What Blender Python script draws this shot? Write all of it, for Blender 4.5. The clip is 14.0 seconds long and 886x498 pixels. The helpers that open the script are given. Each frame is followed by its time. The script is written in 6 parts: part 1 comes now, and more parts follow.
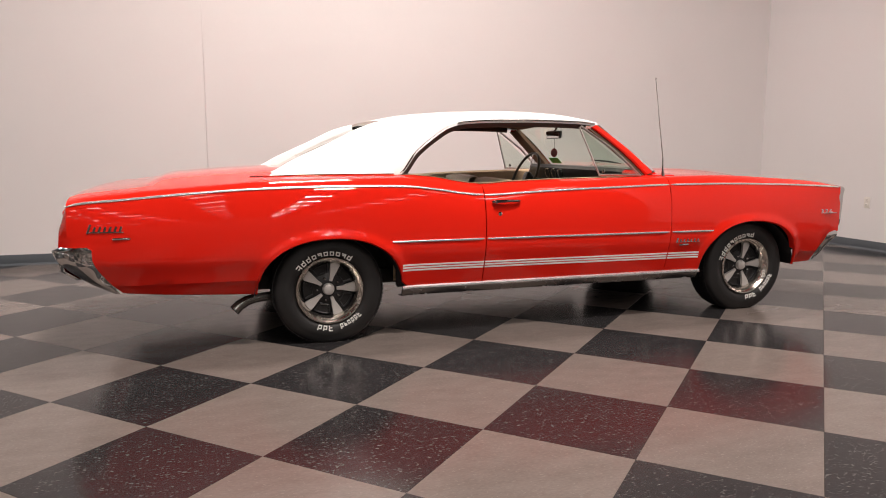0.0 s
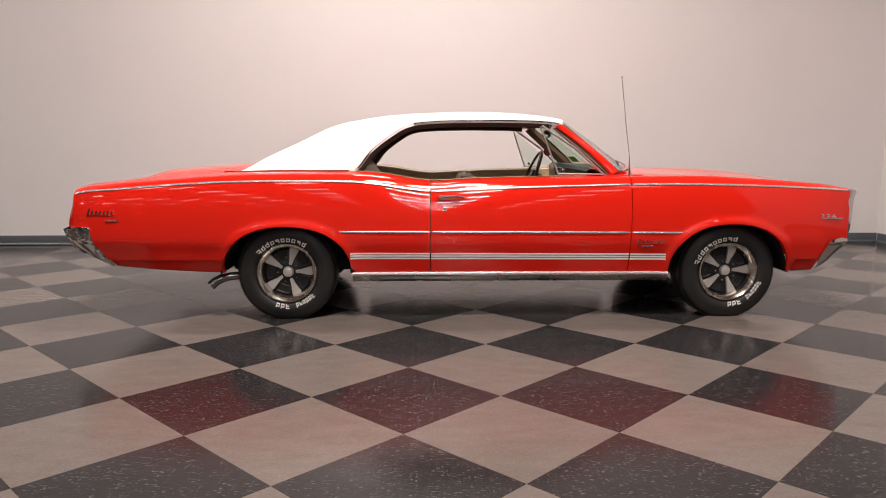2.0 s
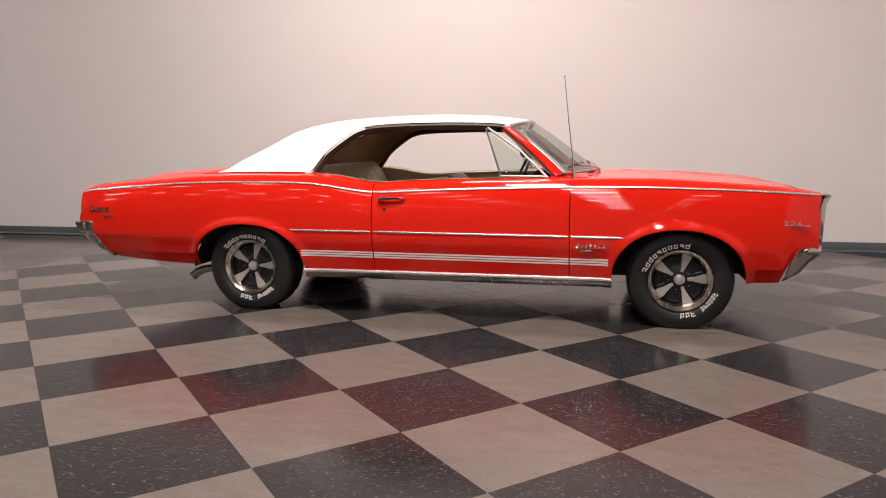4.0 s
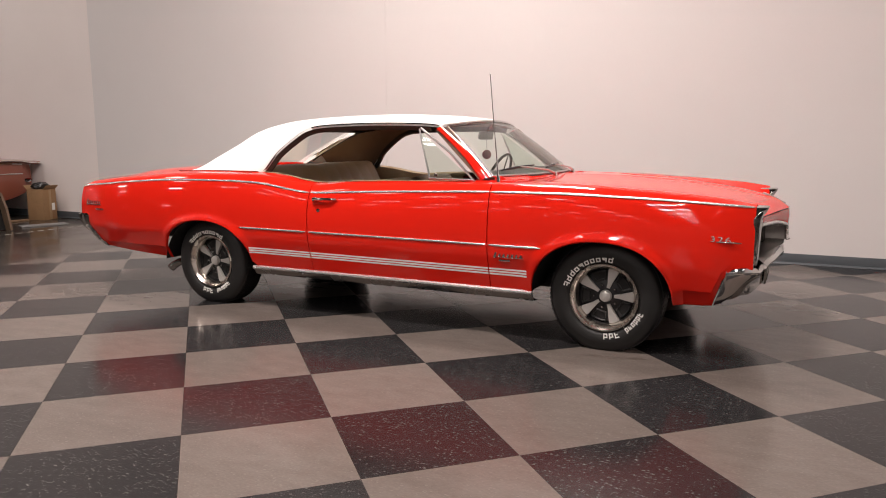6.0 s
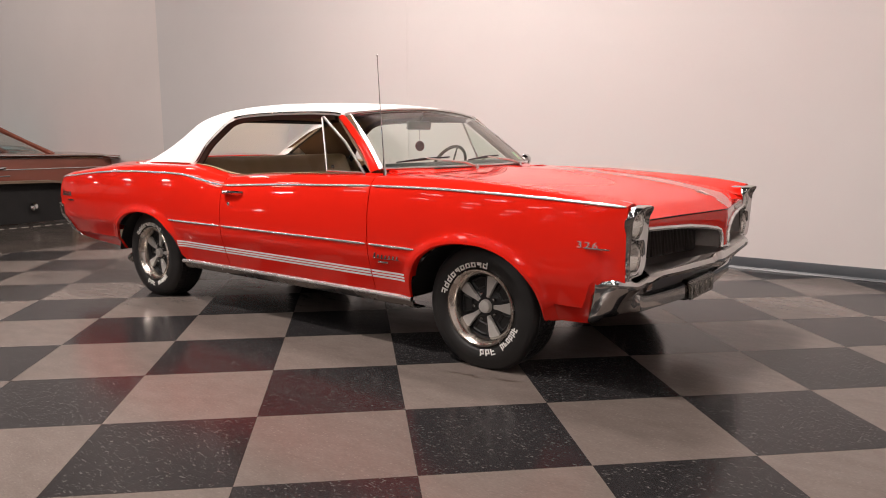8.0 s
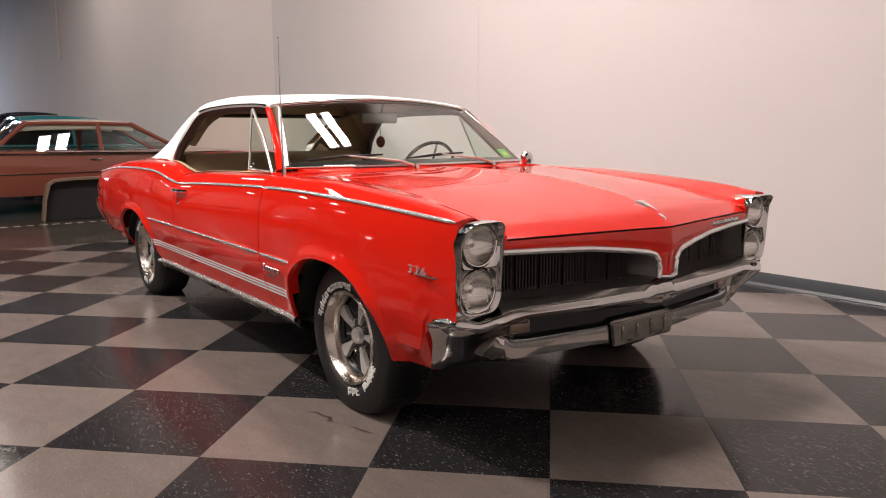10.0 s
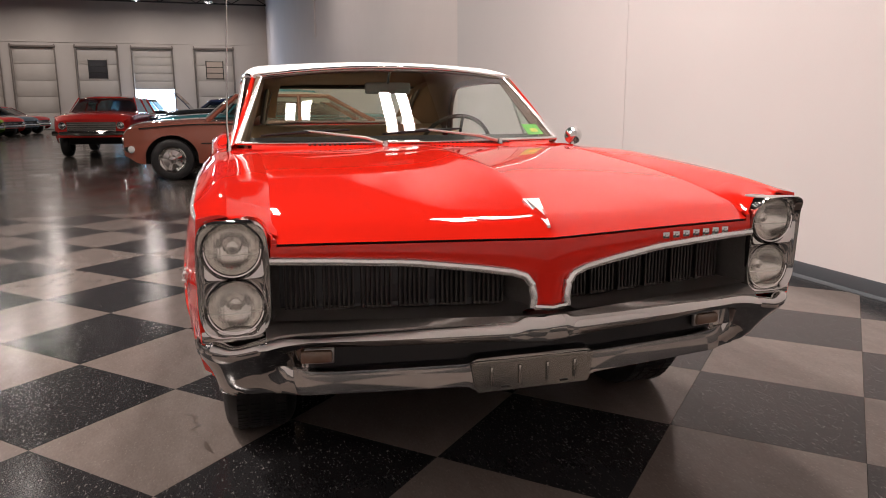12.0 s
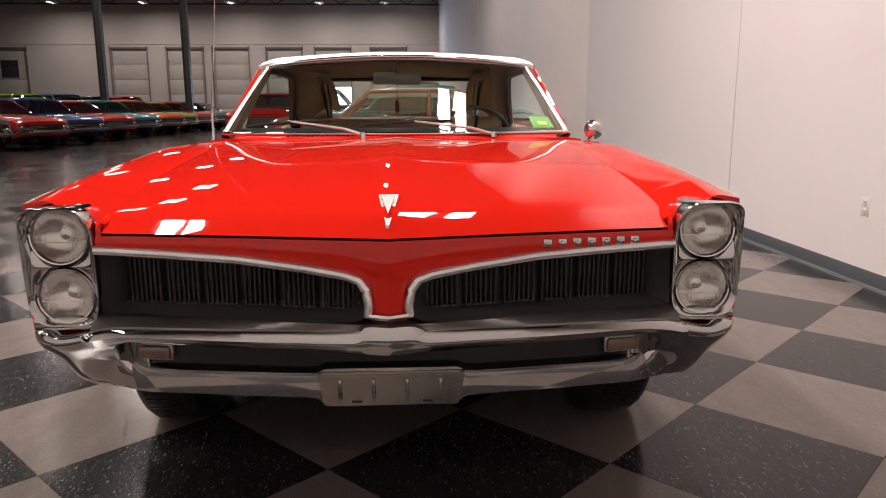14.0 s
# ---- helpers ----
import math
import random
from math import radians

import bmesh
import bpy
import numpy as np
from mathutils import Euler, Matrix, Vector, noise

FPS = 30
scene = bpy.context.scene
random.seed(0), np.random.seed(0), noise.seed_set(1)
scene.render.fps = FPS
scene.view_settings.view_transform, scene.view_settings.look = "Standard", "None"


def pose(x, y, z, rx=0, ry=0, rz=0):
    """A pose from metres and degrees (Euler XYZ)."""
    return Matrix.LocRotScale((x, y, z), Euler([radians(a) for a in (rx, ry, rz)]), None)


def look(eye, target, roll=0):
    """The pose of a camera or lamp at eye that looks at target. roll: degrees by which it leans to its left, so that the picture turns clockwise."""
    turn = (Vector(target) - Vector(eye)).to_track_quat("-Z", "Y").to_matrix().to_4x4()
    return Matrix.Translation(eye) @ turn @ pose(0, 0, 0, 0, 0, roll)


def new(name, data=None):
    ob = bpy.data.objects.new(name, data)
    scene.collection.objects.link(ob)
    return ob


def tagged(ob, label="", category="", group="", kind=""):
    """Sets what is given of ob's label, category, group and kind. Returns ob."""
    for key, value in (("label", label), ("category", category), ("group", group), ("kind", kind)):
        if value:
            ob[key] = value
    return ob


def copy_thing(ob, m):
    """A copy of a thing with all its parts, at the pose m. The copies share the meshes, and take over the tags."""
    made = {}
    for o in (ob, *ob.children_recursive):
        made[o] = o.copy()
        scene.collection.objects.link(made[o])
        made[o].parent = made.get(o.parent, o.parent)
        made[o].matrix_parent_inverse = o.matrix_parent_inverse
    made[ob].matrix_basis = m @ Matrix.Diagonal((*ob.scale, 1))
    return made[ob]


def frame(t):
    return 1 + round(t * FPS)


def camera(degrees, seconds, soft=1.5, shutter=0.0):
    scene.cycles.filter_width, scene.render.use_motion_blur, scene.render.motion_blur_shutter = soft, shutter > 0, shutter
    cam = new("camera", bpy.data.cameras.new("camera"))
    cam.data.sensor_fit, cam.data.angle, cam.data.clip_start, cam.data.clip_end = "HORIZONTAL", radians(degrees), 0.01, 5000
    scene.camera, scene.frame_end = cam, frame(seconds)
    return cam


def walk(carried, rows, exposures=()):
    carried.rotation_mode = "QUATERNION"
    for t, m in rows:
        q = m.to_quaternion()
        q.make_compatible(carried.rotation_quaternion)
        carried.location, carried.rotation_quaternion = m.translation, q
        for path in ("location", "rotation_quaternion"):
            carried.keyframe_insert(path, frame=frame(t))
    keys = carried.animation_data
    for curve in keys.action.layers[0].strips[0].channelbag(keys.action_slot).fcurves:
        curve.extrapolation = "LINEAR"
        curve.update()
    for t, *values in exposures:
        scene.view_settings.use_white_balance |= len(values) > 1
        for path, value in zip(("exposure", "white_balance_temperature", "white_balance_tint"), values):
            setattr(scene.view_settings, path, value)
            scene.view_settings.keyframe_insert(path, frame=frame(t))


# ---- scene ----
cam = camera(63.0, 14.0, soft=1.0)
PATH = [
    (0, (-2.071, -4.926, 1.128), (-1.457, -3.043, 0.846), 0.1),
    (0.5, (-1.698, -5.116, 1.141), (-1.231, -3.193, 0.856), 0.0),
    (1, (-1.323, -5.256, 1.139), (-0.983, -3.306, 0.851), 0.1),
    (1.5, (-0.945, -5.377, 1.132), (-0.746, -3.408, 0.843), 0.2),
    (2, (-0.558, -5.502, 1.14), (-0.496, -3.524, 0.851), 0.1),
    (2.2, (-0.395, -5.528, 1.148), (-0.375, -3.549, 0.855), 0.1),
    (4.3, (1.232, -5.408, 1.15), (0.727, -3.495, 0.86), -0.2),
    (4.5, (1.363, -5.347, 1.152), (0.822, -3.445, 0.858), 0.0),
    (5, (1.743, -5.204, 1.155), (1.09, -3.336, 0.862), 0.0),
    (5.5, (2.084, -5.047, 1.155), (1.313, -3.224, 0.865), 0.0),
    (6, (2.408, -4.807, 1.174), (1.538, -3.03, 0.879), -0.1),
    (6.5, (2.716, -4.587, 1.172), (1.774, -2.848, 0.875), -0.2),
    (7, (2.96, -4.292, 1.156), (1.93, -2.604, 0.855), -0.4),
    (7.5, (3.202, -4.003, 1.135), (2.089, -2.369, 0.835), -0.2),
    (8, (3.437, -3.7, 1.125), (2.231, -2.133, 0.824), -0.2),
    (8.5, (3.605, -3.338, 1.14), (2.302, -1.852, 0.833), -0.3),
    (8.7, (3.68, -3.198, 1.125), (2.338, -1.747, 0.818), -0.3),
    (10.8, (4.042, -1.641, 1.09), (2.328, -0.663, 0.766), -0.3),
    (11, (4.059, -1.485, 1.082), (2.311, -0.571, 0.75), -0.3),
    (11.5, (4.098, -1.126, 1.101), (2.274, -0.388, 0.743), -0.3),
    (12, (4.075, -0.8, 1.11), (2.191, -0.245, 0.729), -0.3),
    (12.5, (4.066, -0.51, 1.084), (2.137, -0.138, 0.709), -0.4),
    (13, (4.04, -0.265, 1.084), (2.086, -0.097, 0.694), -0.3),
    (13.5, (4.019, -0.077, 1.081), (2.059, 0.009, 0.69), -0.2),
    (14, (4.015, 0.054, 1.077), (2.054, 0.142, 0.691), -0.2),
]
walk(cam, [(t, look(e, g, r)) for t, e, g, r in PATH])


# ---------- light ----------
world = bpy.data.worlds.new("world")
world.use_nodes = True
world.node_tree.nodes["Background"].inputs[0].default_value = (0.9, 0.95, 1.0, 1)
world.node_tree.nodes["Background"].inputs[1].default_value = 0.02
scene.world = world

CEIL = 8.3
LAMP_Z = 7.35


LAMP_WHITE = (1.0, 0.888, 0.83)


def lamp_light(x, y, watts, long=1.3, tilt=0.0, wide=0.0):
    """The glowing face of one rectangular lamp; tilt turns it towards the back wall."""
    data = bpy.data.lights.new("lamp_light", "AREA")
    data.shape, data.size, data.size_y = "RECTANGLE", long, wide or 0.46
    data.energy, data.color = watts * 0.88, LAMP_WHITE
    data.spread = radians(128 if watts > 180 else 178)    # reflectors keep the strong lamps' light below them
    ob = new("lamp_light", data)
    ob.matrix_world = pose(x, y, LAMP_Z - 0.02, tilt)
    return ob


# place, watts and tilt of every lamp: over the display floor, over the hall; the tilted ones are added to brighten the
# walls
LAMPS = [(x, y, w * k, 0) for y, w in ((-5.6, 128), (-9.0, 118), (-12.4, 110), (-15.8, 110), (-20.0, 110), (-25.0, 100), (-31.0, 90), (-38.0, 90)) for x, k in ((-13.0, .24), (-9.8, .24), (-6.5, .24), (-3.1, .24), (.3, 1.42), (3.6, .20))]
# tilted lamp added to brighten the display wall and the car's side
LAMPS += [(-.3, -3.7, 410, 27)]
LAMPS += [(-.78, 1.32, 330, 0)]
# two more tilted lamps, added to brighten the hall's side wall
LAMPS += [(-9.0, -0.8, 180, 38), (-16.0, -1.0, 150, 38)]
LAMPS += [(x, y, 170, 0) for x in (-18.0, -24.0, -30.0) for y in (-8.5, -14.0)]
LAMPS += [(-42.6, y, 170, 0) for y in (-21.5, -16.1, -10.8, -5.4, -1.4)]
LAMPS += [(-31.0, y, 80, 0) for y in (-19.0, -4.4)]
TWIN_Y = 1.32                         # the broad twin-panel lamp over the car
LAMP_OBJECTS = [lamp_light(lx, ly, lw, 1.5 if ly == TWIN_Y else 0.95, lt, 0.74 if ly == TWIN_Y else 0.0) for lx, ly, lw, lt in LAMPS]


day = bpy.data.lights.new("daylight", "AREA")           # the sky's light through the raised dock door
day.shape, day.size, day.size_y, day.energy, day.color = "RECTANGLE", 2.3, 2.2, 420, (0.50, 0.70, 1.0)
new("daylight", day).matrix_world = pose(-45.9, -5.0, 1.25, 0, -90, 0)


# ---------- materials ----------
def mat(name, colour, rough=0.5, metal=0.0, coat=0.0, vary=0.0, scale=8.0, fine=120.0, bump=0.0, spec=0.5, rvary=0.0, each=0.0):
    """A principled material with mottling at two scales, fine relief and uneven gloss. each: spread from piece to piece."""
    m = bpy.data.materials.new(name)
    m.use_nodes = True
    nt = m.node_tree
    b = nt.nodes["Principled BSDF"]
    b.inputs["Base Color"].default_value = (*colour, 1)
    b.inputs["Roughness"].default_value = rough
    b.inputs["Metallic"].default_value = metal
    b.inputs["Coat Weight"].default_value = coat
    b.inputs["Coat Roughness"].default_value = 0.02
    b.inputs["Specular IOR Level"].default_value = spec
    if vary or bump or rvary:
        co = nt.nodes.new("ShaderNodeTexCoord")
        n1 = nt.nodes.new("ShaderNodeTexNoise")
        n1.inputs["Scale"].default_value, n1.inputs["Detail"].default_value = scale, 5
        n2 = nt.nodes.new("ShaderNodeTexNoise")
        n2.inputs["Scale"].default_value, n2.inputs["Detail"].default_value = fine, 3
        for n in (n1, n2):
            nt.links.new(co.outputs["Object"], n.inputs["Vector"])
        add = nt.nodes.new("ShaderNodeMath")
        add.operation = "ADD"
        nt.links.new(n1.outputs[0], add.inputs[0])
        nt.links.new(n2.outputs[0], add.inputs[1])
        if vary:
            mr = nt.nodes.new("ShaderNodeMapRange")
            mr.inputs["From Min"].default_value, mr.inputs["From Max"].default_value = 0.6, 1.4
            mr.inputs["To Min"].default_value, mr.inputs["To Max"].default_value = 1 - vary, 1 + vary
            nt.links.new(add.outputs[0], mr.inputs["Value"])
            src = mr.outputs[0]
            if each:
                oi = nt.nodes.new("ShaderNodeObjectInfo")
                m2 = nt.nodes.new("ShaderNodeMapRange")
                m2.inputs["To Min"].default_value, m2.inputs["To Max"].default_value = 1 - each, 1 + each
                nt.links.new(oi.outputs["Random"], m2.inputs["Value"])
                mu = nt.nodes.new("ShaderNodeMath")
                mu.operation = "MULTIPLY"
                nt.links.new(src, mu.inputs[0])
                nt.links.new(m2.outputs[0], mu.inputs[1])
                src = mu.outputs[0]
            hs = nt.nodes.new("ShaderNodeHueSaturation")
            hs.inputs["Color"].default_value = (*colour, 1)
            nt.links.new(src, hs.inputs["Value"])
            nt.links.new(hs.outputs[0], b.inputs["Base Color"])
        if rvary:
            mr = nt.nodes.new("ShaderNodeMapRange")
            mr.inputs["From Min"].default_value, mr.inputs["From Max"].default_value = 0.3, 0.7
            mr.inputs["To Min"].default_value, mr.inputs["To Max"].default_value = max(rough - rvary, 0.02), rough + rvary
            nt.links.new(n1.outputs[0], mr.inputs["Value"])
            nt.links.new(mr.outputs[0], b.inputs["Roughness"])
        if bump:
            bp = nt.nodes.new("ShaderNodeBump")
            bp.inputs["Strength"].default_value, bp.inputs["Distance"].default_value = bump, 0.004
            nt.links.new(n2.outputs[0], bp.inputs["Height"])
            nt.links.new(bp.outputs[0], b.inputs["Normal"])
    return m


def glass_mat(name, tint, gloss=1.0):
    """A thin pane: tinted see-through with a clear reflection."""
    m = bpy.data.materials.new(name)
    m.use_nodes = True
    nt = m.node_tree
    nt.nodes.remove(nt.nodes["Principled BSDF"])
    out = nt.nodes["Material Output"]
    tr = nt.nodes.new("ShaderNodeBsdfTransparent")
    tr.inputs[0].default_value = (*tint, 1)
    gl = nt.nodes.new("ShaderNodeBsdfGlossy")
    gl.inputs["Roughness"].default_value = 0.0
    fr = nt.nodes.new("ShaderNodeLayerWeight")
    fr.inputs[0].default_value = 0.5
    pw = nt.nodes.new("ShaderNodeMath")
    pw.operation, pw.inputs[1].default_value = "POWER", 5.0
    mu = nt.nodes.new("ShaderNodeMath")
    mu.operation, mu.inputs[1].default_value, mu.inputs[2].default_value = "MULTIPLY_ADD", 0.9, 0.07 * gloss
    nt.links.new(fr.outputs["Facing"], pw.inputs[0])
    mx = nt.nodes.new("ShaderNodeMixShader")
    nt.links.new(pw.outputs[0], mu.inputs[0])
    nt.links.new(mu.outputs[0], mx.inputs[0])
    nt.links.new(tr.outputs[0], mx.inputs[1])
    nt.links.new(gl.outputs[0], mx.inputs[2])
    nt.links.new(mx.outputs[0], out.inputs[0])
    return m


def glow_mat(name, colour, strength):
    m = bpy.data.materials.new(name)
    m.use_nodes = True
    b = m.node_tree.nodes["Principled BSDF"]
    b.inputs["Base Color"].default_value = (*colour, 1)
    b.inputs["Emission Color"].default_value = (*colour, 1)
    b.inputs["Emission Strength"].default_value = strength
    return m


def tile_mat(name, colour, fleck, rough):
    """Waxed vinyl tile: mottled, with small streaky flecks, a little uneven gloss."""
    m = mat(name, colour, rough, vary=0.16, scale=7, fine=70, rvary=0.02, each=0.07, spec=0.17)
    nt = m.node_tree
    b = nt.nodes["Principled BSDF"]
    co = nt.nodes.new("ShaderNodeTexCoord")
    mp = nt.nodes.new("ShaderNodeMapping")
    mp.inputs["Scale"].default_value = (0.9, 2.1, 1.0)
    vo = nt.nodes.new("ShaderNodeTexVoronoi")
    vo.voronoi_dimensions = "2D"
    vo.inputs["Scale"].default_value = 60
    oi = nt.nodes.new("ShaderNodeObjectInfo")
    sc = nt.nodes.new("ShaderNodeVectorMath")
    sc.operation = "SCALE"
    sc.inputs[0].default_value = (37.0, 91.0, 13.0)
    nt.links.new(oi.outputs["Random"], sc.inputs["Scale"])
    nt.links.new(sc.outputs[0], mp.inputs["Location"])
    nt.links.new(co.outputs["Object"], mp.inputs["Vector"])
    wob = nt.nodes.new("ShaderNodeTexNoise")
    wob.inputs["Scale"].default_value, wob.inputs["Detail"].default_value = 85, 2
    nt.links.new(mp.outputs[0], wob.inputs["Vector"])
    bend = nt.nodes.new("ShaderNodeVectorMath")
    bend.operation = "MULTIPLY_ADD"
    bend.inputs[1].default_value = (0.034, 0.034, 0.0)
    nt.links.new(wob.outputs["Color"], bend.inputs[0])
    nt.links.new(mp.outputs[0], bend.inputs[2])
    nt.links.new(bend.outputs[0], vo.inputs["Vector"])
    for n in [n for n in nt.nodes if n.bl_idname == "ShaderNodeTexNoise" and n != wob]:
        nt.links.new(mp.outputs[0], n.inputs["Vector"])
    sep = nt.nodes.new("ShaderNodeSeparateColor")
    nt.links.new(vo.outputs["Color"], sep.inputs[0])
    big = nt.nodes.new("ShaderNodeMath")               # only some cells hold a fleck, of uneven size
    big.operation, big.inputs[1].default_value, big.inputs[2].default_value = "MULTIPLY_ADD", 0.66, -0.34
    nt.links.new(sep.outputs[0], big.inputs[0])
    gap = nt.nodes.new("ShaderNodeMath")
    gap.operation = "SUBTRACT"
    nt.links.new(big.outputs[0], gap.inputs[0])
    nt.links.new(vo.outputs["Distance"], gap.inputs[1])
    ra = nt.nodes.new("ShaderNodeMapRange")
    ra.inputs["From Min"].default_value, ra.inputs["From Max"].default_value = 0.0, 0.09
    ra.inputs["To Max"].default_value = 0.75
    nt.links.new(gap.outputs[0], ra.inputs["Value"])
    mx = nt.nodes.new("ShaderNodeMix")
    mx.data_type = "RGBA"
    old = b.inputs["Base Color"].links[0].from_socket
    nt.links.new(ra.outputs[0], mx.inputs["Factor"])
    nt.links.new(old, mx.inputs["A"])
    mx.inputs["B"].default_value = (*fleck, 1)
    nt.links.new(mx.outputs["Result"], b.inputs["Base Color"])
    return m


RED = mat("red_paint", (0.70, 0.017, 0.008), 0.5, coat=1.0, vary=0.02, scale=2, fine=300, spec=0.0)
RED.node_tree.nodes["Principled BSDF"].inputs["Coat IOR"].default_value = 1.48
WHITE_VINYL = mat("white_vinyl", (0.90, 0.90, 0.89), 0.55, vary=0.03, scale=6, fine=900, bump=0.12)
CHROME = mat("chrome", (0.66, 0.65, 0.64), 0.05, 1.0, vary=0.03, scale=5, fine=200, rvary=0.025)
BRIGHT_TRIM = mat("bright_trim", (0.88, 0.87, 0.855), 0.27, 0.82, vary=0.02, scale=5)
DULL_CHROME = mat("dull_chrome", (0.56, 0.545, 0.53), 0.065, 1.0, vary=0.04, scale=5, fine=160, rvary=0.03)
RING_STEEL = mat("trim_ring_steel", (0.60, 0.55, 0.50), 0.24, 1.0, vary=0.08, scale=14, rvary=0.06)
SILL_STEEL = mat("sill_steel", (0.26, 0.25, 0.24), 0.26, 1.0, vary=0.08, scale=9, rvary=0.05)
SILVER = mat("silver_paint", (0.62, 0.60, 0.575), 0.36, 0.55, vary=0.06, scale=20)
STRIPE = mat("white_stripe", (0.85, 0.84, 0.82), 0.3, coat=0.6, vary=0.03)
BLACK = mat("black_trim", (0.012, 0.012, 0.013), 0.36, vary=0.2, scale=10)
DARK = mat("underbody_black", (0.012, 0.011, 0.011), 0.8, vary=0.3, scale=6, bump=0.2)
RUBBER = mat("rubber", (0.011, 0.0105, 0.0105), 0.52, vary=0.25, scale=7, fine=200, bump=0.1, rvary=0.1)
LETTER = mat("tyre_white", (0.78, 0.77, 0.74), 0.6, vary=0.08, scale=30)
WORN_PLATE = mat("worn_plate", (0.33, 0.315, 0.285), 0.16, 0.9, vary=0.15, scale=12, rvary=0.06)
PIPE_STEEL = mat("exhaust_steel", (0.24, 0.225, 0.21), 0.27, 0.8, vary=0.2, scale=15)
MIRROR_BACK = mat("mirror_back_grey", (0.20, 0.21, 0.20), 0.4, vary=0.05)
GREY_PLASTIC = mat("grey_surround", (0.36, 0.345, 0.33), 0.30, 0.85, vary=0.12, scale=9)
GRILLE_BAR = mat("grille_bar_black", (0.038, 0.031, 0.027), 0.4, 0.3, vary=0.2, scale=30)
VENT_TRIM = mat("vent_trim", (0.55, 0.54, 0.525), 0.28, 1.0, vary=0.03, scale=5)
TAN = mat("tan_vinyl", (0.49, 0.36, 0.225), 0.45, vary=0.1, scale=6, fine=260, bump=0.15)
HEADLINER = mat("headliner", (0.14, 0.086, 0.053), 0.8, vary=0.12, scale=9, fine=300, bump=0.15)
SEAL_BROWN = mat("seal_dark_brown", (0.035, 0.024, 0.018), 0.6, vary=0.15, scale=12, fine=300)
GLASS = glass_mat("windscreen_glass", (0.80, 0.89, 0.82), 1.1)
CLEAR = glass_mat("clear_glass", (0.93, 0.95, 0.94))
AMBER = mat("amber_lens", (0.20, 0.12, 0.08), 0.2, coat=0.8, vary=0.1, scale=40)
HEAD_GLASS = glass_mat("headlamp_glass", (0.95, 0.95, 0.93), 1.0)
REFLECTOR = mat("fluted_reflector", (0.78, 0.76, 0.73), 0.20, 0.95, vary=0.06, scale=40)
_nt = REFLECTOR.node_tree
_wv = _nt.nodes.new("ShaderNodeTexWave")
_wv.bands_direction = "Y"
_wv.inputs["Scale"].default_value, _wv.inputs["Distortion"].default_value, _wv.inputs["Detail"].default_value = 34, 2.0, 2
_bp = _nt.nodes.new("ShaderNodeBump")
_bp.inputs["Strength"].default_value, _bp.inputs["Distance"].default_value = 0.05, 0.006
_co = _nt.nodes.new("ShaderNodeTexCoord")
_nt.links.new(_co.outputs["Object"], _wv.inputs["Vector"])
_nt.links.new(_wv.outputs["Fac"], _bp.inputs["Height"])
_nt.links.new(_bp.outputs[0], _nt.nodes["Principled BSDF"].inputs["Normal"])
# two wall paints; part of their tone step is light put into colour
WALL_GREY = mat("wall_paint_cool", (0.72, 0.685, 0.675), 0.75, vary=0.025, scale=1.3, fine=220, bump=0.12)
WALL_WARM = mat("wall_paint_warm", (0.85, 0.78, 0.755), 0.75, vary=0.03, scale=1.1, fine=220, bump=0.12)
WALL_HALL = mat("hall_wall_paint", (0.60, 0.55, 0.51), 0.8, vary=0.06, scale=0.5, fine=60)
BASE = mat("baseboard_vinyl", (0.075, 0.085, 0.095), 0.35, vary=0.08, scale=5)
CEILING = mat("ceiling_deck", (0.035, 0.034, 0.036), 0.8, vary=0.2, scale=1.5)
CONCRETE = mat("polished_concrete", (0.058, 0.048, 0.041), 0.17, vary=0.22, scale=1.4, fine=30, rvary=0.07)
DARK_TILE = tile_mat("dark_tile", (0.020, 0.019, 0.020), (0.135, 0.128, 0.12), 0.17)
LIGHT_TILE = tile_mat("light_tile", (0.138, 0.115, 0.103), (0.185, 0.158, 0.142), 0.18)
STEEL = mat("dark_steel", (0.05, 0.048, 0.046), 0.5, 0.3, vary=0.2, scale=3)
DOOR_PAINT = mat("dock_door_paint", (0.58, 0.535, 0.49), 0.6, vary=0.05, scale=2)
DOOR_TRIM = mat("door_frame_paint", (0.20, 0.17, 0.15), 0.6, vary=0.1, scale=2)


# ---------- building helpers ----------
class Curve:
    """A smooth line through (x, value) pairs, without overshoot."""

    def __init__(self, *pts):
        p = sorted(pts)
        self.x = np.array([a for a, _ in p], float)
        self.y = np.array([b for _, b in p], float)
        h, d = np.diff(self.x), np.diff(self.y) / np.diff(self.x)
        m = np.zeros(len(p))
        for i in range(1, len(p) - 1):
            if d[i - 1] * d[i] > 0:
                w1, w2 = 2 * h[i] + h[i - 1], h[i] + 2 * h[i - 1]
                m[i] = (w1 + w2) / (w1 / d[i - 1] + w2 / d[i])
        m[0], m[-1] = d[0], d[-1]
        self.m = m

    def __call__(self, q):
        q = min(max(q, self.x[0]), self.x[-1])
        i = int(min(max(np.searchsorted(self.x, q) - 1, 0), len(self.x) - 2))
        h = self.x[i + 1] - self.x[i]
        s = (q - self.x[i]) / h
        a, b, c, d = self.y[i], self.y[i + 1], self.m[i] * h, self.m[i + 1] * h
        return float((2 * s**3 - 3 * s**2 + 1) * a + (s**3 - 2 * s**2 + s) * c + (3 * s**2 - 2 * s**3) * b + (s**3 - s**2) * d)


